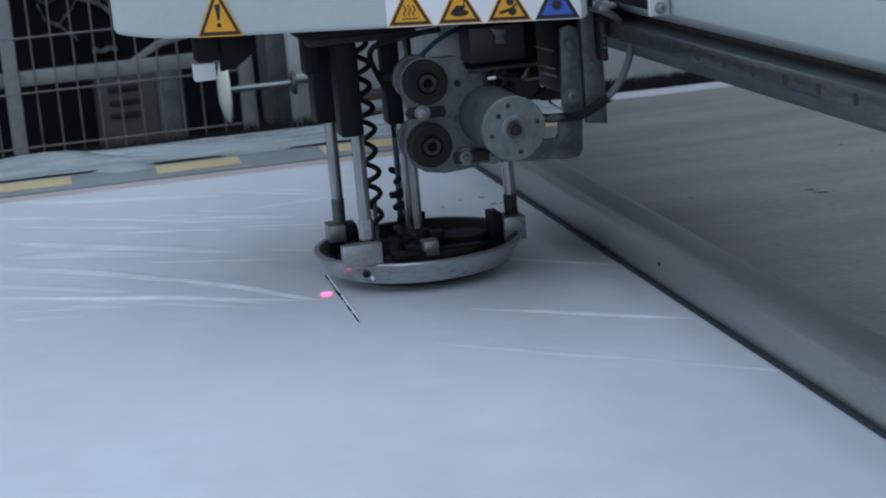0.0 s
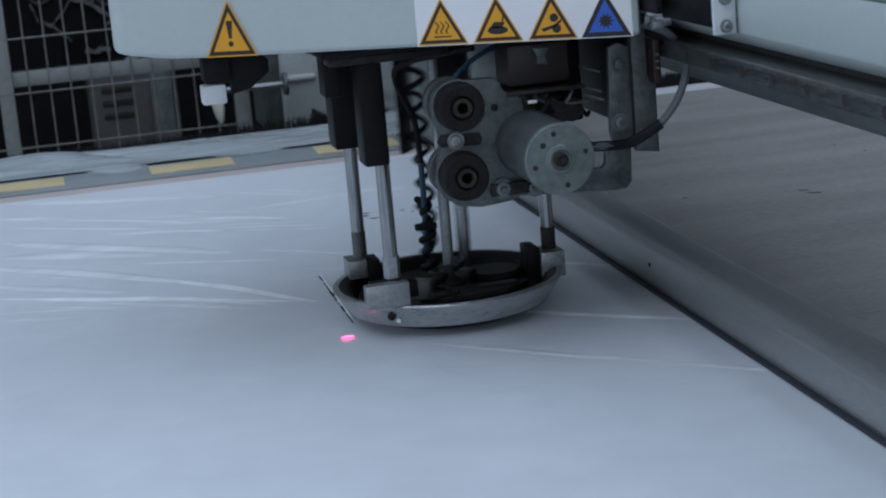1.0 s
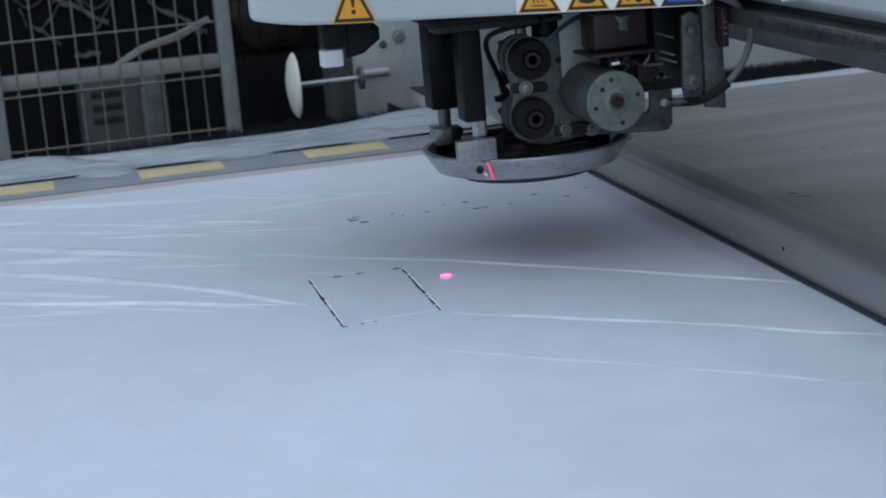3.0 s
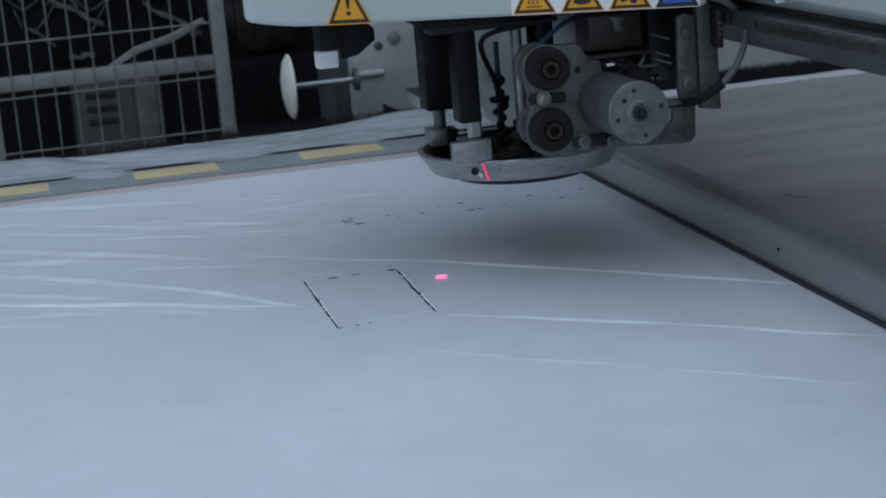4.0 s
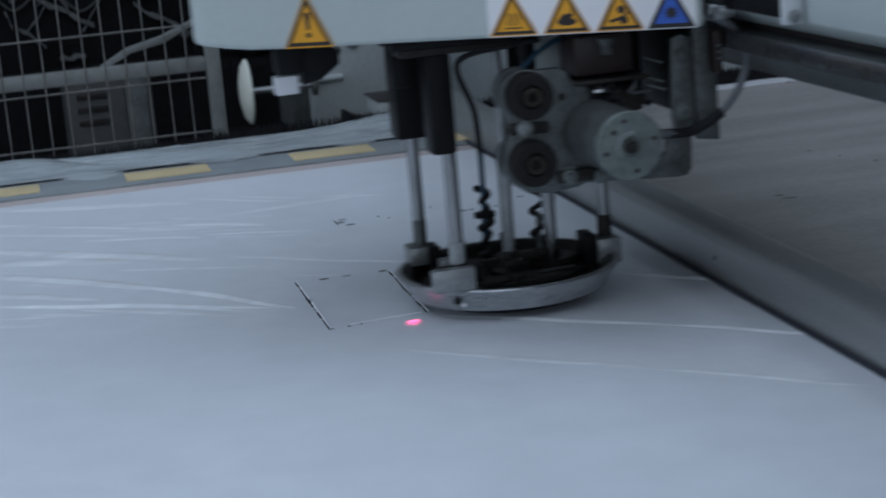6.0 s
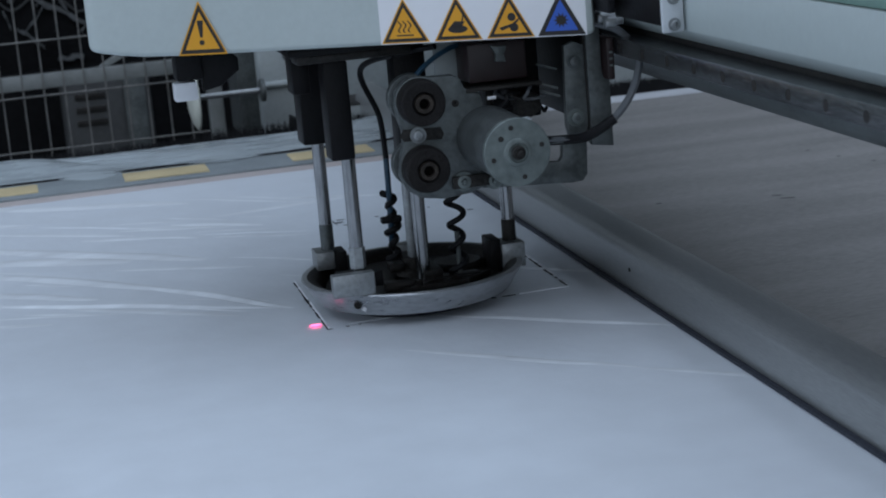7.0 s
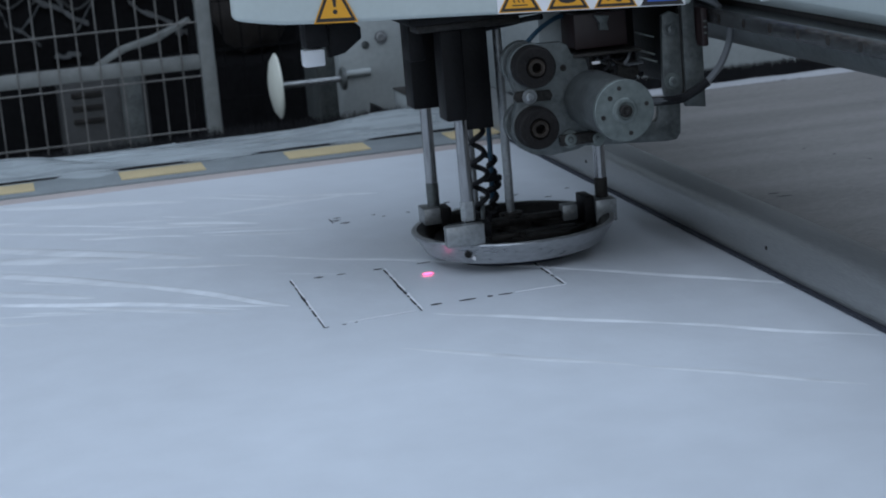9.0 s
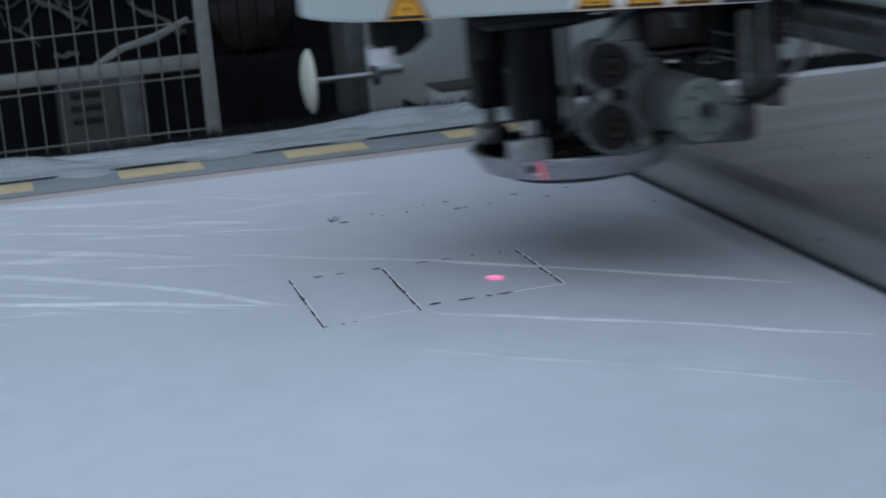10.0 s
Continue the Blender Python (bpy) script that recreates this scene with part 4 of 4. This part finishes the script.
    part("clamp_screw", rod(bmesh.new(), (-0.0795, -0.010, 0.248), (-0.0795, 0.008, 0.248), 0.0055, 12), ALU, c)
    part("coil_guard", abox(-0.069, -0.034, -0.064, -0.059, 0.180, 0.3215, 0.001), BLACK, c)
    part("spindle_rod", rod(bmesh.new(), (-0.054, -0.001, 0.036), (-0.054, -0.001, 0.20), 0.0080), CHROME, k, "polished steel rod")
    part("thin_rod", lathe(bmesh.new(), [(0.0015, 0.030), (0.0035, 0.040), (0.0058, 0.075), (0.0058, 0.3215)], (-0.004, 0.0, 0), "z", 18), ALU, k, "polished steel rod")
    part("spindle_arm", abox(-0.066, 0.010, -0.022, 0.0, 0.0405, 0.050, 0.001), INNER_BLACK, k)
    part("spindle_arm", abox(-0.012, 0.012, 0.0125, 0.030, 0.0405, 0.050, 0.001), INNER_BLACK, k)
    part("spindle_block", abox(0.064, 0.084, -0.012, 0.007, 0.036, 0.0565, 0.001), ALU, k, "bright milled block")
    part("spindle_arm", abox(0.0105, 0.0635, -0.008, 0.004, 0.0405, 0.049, 0.001), INNER_BLACK, k)
    part("front_coil", coil(bmesh.new(), -0.0525, -0.045, 0.036, 0.315, 0.0085, 10.0, 0.0036), RUBBER, k, "black coiled air line")
    part("coil_core", rod(bmesh.new(), (-0.0525, -0.045, 0.036), (-0.0525, -0.045, 0.09), 0.0030, 8), CAST, k)
    return h, f, k, d, streak, c


HEAD, FOOT, KNIFE, DRIVE, STREAK_LINE, GUIDE = cutting_head()
KNIFE_BLADE = part("knife_blade", prism(bmesh.new(), [(-0.0035, 0.006), (0.0035, 0.002), (0.0035, 0.16), (-0.0035, 0.16)], "y", -0.0006, 0.0006, 0), ALU, HEAD, "thin steel knife blade")

bm = lathe(bmesh.new(), [(0.0054, 0.0), (0.0054, 0.0001)], (0, 0, 0), "z", 28)
for v in bm.verts:
    v.co.x, v.co.y = v.co.x * 1.35, v.co.y * 0.85
spot = part("laser_spot", bm, LASER)
SPOT = tagged(spot, "small glowing red laser pointer spot on the film", "laser spot")


# ---- cuts in the film ----
def cut(name, runs, label):
    """Slits: each run is x0, y0, x1, y1, width; dark where open, with a pale lifted lip beside it."""
    top = empty(name, pose(0, 0, TZ - 0.0032), label, "cut")
    rng = random.Random(len(runs) * 7 + 1)
    for x0, y0, x1, y1, w, kind in runs:
        a, b = Vector((x0, y0, 0)), Vector((x1, y1, 0))
        d = (b - a).normalized()
        s = Vector((-d.y, d.x, 0))
        n = max(2, int((b - a).length / 0.008))
        for nm, mat, off, ww, z in (("slit", CUT_DARK, 0, w, 0.0036), ("lip", CUT_LIGHT, w, w * 0.9, 0.0044)):
            ww *= 1.35 if nm == "slit" else 1.05
            if nm == "slit" and kind == "lip" or nm == "lip" and kind == "dash":
                continue
            bm = bmesh.new()
            pr = None
            for i in range(n + 1):
                f = i / n
                jig = rng.uniform(-0.25, 0.25) * w
                k = ww * (0.35 + 0.65 * math.sin(math.pi * (0.1 + 0.8 * f))) * rng.uniform(0.5, 1.2)
                c = a.lerp(b, f) + s * (off + jig)
                q = (bm.verts.new(c - s * k + Vector((0, 0, z))), bm.verts.new(c + s * k + Vector((0, 0, z + (0.0012 if nm == "lip" else 0)))))
                if pr and not (kind == "both" and rng.random() < (0.08 if nm == "slit" else 0.12)):
                    bm.faces.new((pr[0], pr[1], q[1], q[0]))
                pr = q
            part(nm, bm, mat, top, smooth=False)
    return top


def dashes(x0, y0, x1, y1, spans, w):
    return [(x0 + (x1 - x0) * a, y0 + (y1 - y0) * a, x0 + (x1 - x0) * b, y0 + (y1 - y0) * b, w, "dash") for a, b in spans]


CUT_A = cut("cut_line", [(0.3205, 2.328, 0.3190, 2.0706, 0.0013, "both")], "fresh straight knife cut in the white film")
CUT_B = cut("cut_line", dashes(0.3205, 2.326, 0.4421, 2.326, ((0.25, 0.36), (0.50, 0.60), (0.90, 1.0)), 0.0024), "row of short dark knife nicks in the film")
CUT_C = cut("cut_line", [(0.4421, 2.318, 0.4385, 2.085, 0.0015, "both")], "fresh straight knife cut in the white film")
CUT_D = cut("cut_line", dashes(0.3190, 2.0706, 0.4385, 2.085, ((0.0, 0.05), (0.18, 0.22), (0.31, 0.34)), 0.0018) + [(0.345, 2.0755, 0.432, 2.0845, 0.00018, "lip")], "row of short dark knife nicks in the film")
CUT_E = cut("cut_line", [(0.6235, 2.325, 0.6236, 2.110, 0.0014, "both")], "fresh straight knife cut in the white film")
CUT_F = cut("cut_line", dashes(0.447, 2.105, 0.6236, 2.110, ((0.04, 0.12), (0.24, 0.36), (0.44, 0.48), (0.52, 0.62)), 0.0024) + [(0.56, 2.104, 0.6236, 2.107, 0.00025, "lip")], "row of dark knife nicks with a lifted film edge")
CUT_G = cut("cut_line", dashes(0.470, 2.327, 0.6235, 2.327, ((0.12, 0.24), (0.33, 0.42), (0.60, 0.64), (0.85, 0.88)), 0.0024), "row of short dark knife nicks in the film")
FAR = []
for a, b, y in ((0.437, 0.452, 2.672), (0.447, 0.462, 2.648), (0.444, 0.456, 2.69), (0.50, 0.506, 2.68), (0.512, 0.517, 2.66), (0.55, 0.556, 2.665), (0.585, 0.589, 2.70), (0.618, 0.630, 2.642), (0.632, 0.642, 2.642), (0.616, 0.626, 2.70), (0.672, 0.679, 2.645), (0.72, 0.732, 2.69), (0.76, 0.77, 2.645), (0.805, 0.813, 2.69)):
    FAR.append((a, y, b, y, 0.0028, "dash"))
cut("cut_line", FAR + [(0.437, 2.69, 0.438, 2.655, 0.0012, "dash")], "scattered dark knife nicks further up the film")
cut("cut_line", [(1.0325, 2.4416, 1.046, 2.437, 0.0026, "dash"), (1.0344, 2.416, 1.055, 2.411, 0.0026, "dash"), (1.2181, 2.735, 1.224, 2.735, 0.003, "dash"), (1.26, 2.59, 1.267, 2.588, 0.003, "dash"), (0.8741, 2.488, 0.882, 2.49, 0.003, "dash"), (1.236, 2.66, 1.241, 2.66, 0.003, "dash")], "small dark nicks in the grey fabric").location.z = TZ + 0.0012


# ---- wrinkles that stand out of the film ----
RIDGES = [  # x0, y0, x1, y1, width, height
    (-0.107, 2.653, 0.176, 2.382, 0.020, 0.0035),
    (0.122, 2.441, 0.306, 2.193, 0.012, 0.0040),
    (-0.105, 2.461, 0.290, 2.203, 0.010, 0.0040),
    (-0.106, 2.534, 0.081, 2.375, 0.018, 0.0025),
    (0.449, 2.389, 0.693, 2.148, 0.008, 0.0030),
    (0.638, 2.208, 0.868, 1.959, 0.008, 0.0030),
    (0.437, 2.073, 0.694, 1.861, 0.010, 0.0025),
    (0.644, 1.907, 0.852, 1.710, 0.008, 0.0025),
    (0.358, 1.956, 0.609, 1.722, 0.012, 0.0015),
    (0.565, 1.770, 0.775, 1.558, 0.010, 0.0015),
    (-0.095, 3.155, 0.264, 2.977, 0.026, 0.0030),
    (0.204, 2.827, 0.346, 2.726, 0.012, 0.0030),
    (-0.092, 2.819, 0.239, 2.534, 0.026, 0.0035),
    (-0.092, 2.714, 0.142, 2.590, 0.030, 0.0030),
    (0.298, 2.509, 0.581, 2.268, 0.010, 0.0020),
    (0.266, 2.841, 0.521, 2.864, 0.016, 0.0020),
    (0.065, 2.786, 0.186, 2.733, 0.014, 0.0020),
    (0.386, 2.929, 0.553, 2.840, 0.014, 0.0020),
    (0.092, 2.553, 0.298, 2.455, 0.012, 0.0020),
]
rng = random.Random(77)
for i in range(26):         # fainter creases between the long ones
    x, y, n = rng.uniform(-0.12, 0.34), rng.uniform(2.30, 3.06), rng.uniform(0.10, 0.30)
    RIDGES.append((x, y, x + n * 0.86, y - n * rng.uniform(0.25, 0.75), rng.uniform(0.004, 0.016), rng.uniform(0.0008, 0.0018)))


def wrinkles():
    for x0, y0, x1, y1, w, hh in RIDGES:
        a, b = Vector((x0, y0, 0)), Vector((x1, y1, 0))
        d = b - a
        n, m = max(8, int(d.length / 0.015)), 8
        s = Vector((-d.y, d.x, 0)).normalized()
        verts, faces = [], []
        for i in range(n + 1):
            f = i / n
            env = math.sin(math.pi * f) ** 0.6
            wob = 0.012 * noise.noise(Vector((f * 3, x0 * 9, y0 * 5))) * min(1, d.length * 2)
            for j in range(m + 1):
                g = j / m * 2 - 1
                wid = w * (0.5 + 0.5 * env)
                p = a + d * f + s * (wob + g * wid)
                skew = max(0.0, 1 - abs(g) ** 1.5) if g > 0 else max(0.0, 1 - abs(g)) ** 1.4
                verts.append((p.x, p.y, 0.0026 + env * hh * skew))
        for i in range(n):
            for j in range(m):
                q = i * (m + 1) + j
                faces.append((q, q + 1, q + m + 2, q + m + 1))
        me = bpy.data.meshes.new("film_wrinkle")
        me.from_pydata(verts, [], faces)
        me.materials.append(WRINKLE_SHEEN)
        for p in me.polygons:
            p.use_smooth = True
        ob = new("film_wrinkle", me)
        ob.location.z = TZ - 0.0032
        tagged(ob, "low wrinkle across the white film, its sheen painted paler", "wrinkle", "film wrinkles")


wrinkles()


# ---- what moves ----
HEAD_ROWS = [(0, 0.4955, 1.9662), (0.25, 0.4957, 1.885), (0.5, 0.4953, 1.7878), (0.8, 0.494, 1.7601), (1, 0.4915, 1.7489), (1.1, 0.468, 1.751), (1.2, 0.4226, 1.756), (1.3, 0.3905, 1.759), (1.4, 0.376, 1.7592), (1.5, 0.3733, 1.7591), (2.2, 0.3732, 1.7581), (2.4, 0.4122, 1.8047), (2.5, 0.4599, 1.8317), (2.6, 0.5675, 1.89), (2.7, 0.6182, 1.94), (2.8, 0.6551, 1.975), (2.95, 0.674, 1.989), (3, 0.674, 1.9894), (5.05, 0.6749, 1.9921), (5.2, 0.6745, 1.9644), (5.5, 0.675, 1.875), (5.7, 0.6746, 1.8147), (5.8, 0.674, 1.792), (5.9, 0.65, 1.7895), (6, 0.6038, 1.7897), (6.1, 0.565, 1.789), (6.2, 0.5234, 1.7885), (6.35, 0.4985, 1.7885), (6.6, 0.4975, 1.7886), (7.3, 0.4988, 1.8682), (7.5, 0.4972, 1.9384), (7.7, 0.4975, 1.983), (8, 0.506, 1.996), (8.25, 0.515, 2.001), (8.5, 0.5495, 2.0034), (8.7, 0.6149, 2.004), (8.8, 0.6507, 2.003), (9, 0.677, 2), (9.1, 0.677, 1.9955), (9.7, 0.6761, 1.9921), (9.9, 0.694, 1.985), (10, 0.7482, 1.93)]
UP = 0.109
DRIVE_ROWS = [(0.0, 0), (2.5, 0), (2.62, 0.1), (3.05, 0.1), (3.2, 0), (10.0, 0)]
FOOT_ROWS = [(0.0, 0), (1.62, 0), (1.82, UP), (4.52, UP), (4.78, 0), (9.08, 0), (9.3, UP), (10.0, UP)]
TURN_ROWS = [(0.0, -90), (0.92, -90), (1.02, -135), (1.12, -180), (4.5, -180), (4.57, -135), (4.64, -90), (5.6, -90), (5.78, -135), (5.95, -180), (6.4, -180), (6.65, -225), (6.9, -270), (7.75, -270), (8.0, -315), (8.25, -360), (10.0, -360)]
BLADE_ROWS = [(0.0, 0), (1.75, 0), (2.1, 0.14), (4.6, 0.14), (4.9, 0), (9.2, 0), (9.65, 0.14), (10.0, 0.14)]
RISE = [(CUT_C, 0.9), (CUT_D, 1.3), (CUT_B, 1.3), (CUT_E, 5.7), (CUT_F, 6.6), (CUT_G, 8.9)]


def dense(*columns):
    """A row every tenth of a second through each column's (seconds, value) rows, with no swing past them."""
    times = sorted({round(0.1 * i, 2) for i in range(101)} | {r[0] for c in columns for r in c})
    return [(t, *[along(c, t) for c in columns]) for t in times]


def along(rows, t):
    return float(np.interp(t, [r[0] for r in rows], [r[1] for r in rows]))


def motions():
    path = dense([(t, x) for t, x, y in HEAD_ROWS], [(t, y) for t, x, y in HEAD_ROWS])
    walk(HEAD, [(t, pose(x, y, TZ)) for t, x, y in path])
    walk(GANTRY, [(t, pose(x, 0, TZ)) for t, x, y in path])
    walk(SPOT, [(t, pose(x - 0.190, y + 0.258, TZ + 0.0022)) for t, x, y in path])
    walk(DRIVE, [(t, pose(0, y, 0)) for t, y in dense(DRIVE_ROWS)])
    walk(FOOT, [(t, pose(0, 0, z)) for t, z in dense(FOOT_ROWS)])
    walk(STREAK_LINE, [(t, pose(0, 0.02 * (1 - z / UP), z)) for t, z in dense(FOOT_ROWS)])
    walk(KNIFE, [(t, pose(AX + 0.002, AY, z, 0, 0, a)) for t, z, a in dense(FOOT_ROWS, TURN_ROWS)])
    walk(GUIDE, [(t, pose(AX + 0.002, AY, 0, 0, 0, a)) for t, a in dense(TURN_ROWS)])
    walk(KNIFE_BLADE, [(t, pose(AX, AY, z)) for t, z in dense(BLADE_ROWS)])
    for ob, t in RISE:
        walk(ob, [(u, pose(0, 0, z)) for u, z in dense([(0.0, TZ - 0.014), (t, TZ - 0.014), (t + 0.1, TZ - 0.0032), (10.0, TZ - 0.0032)])])


motions()
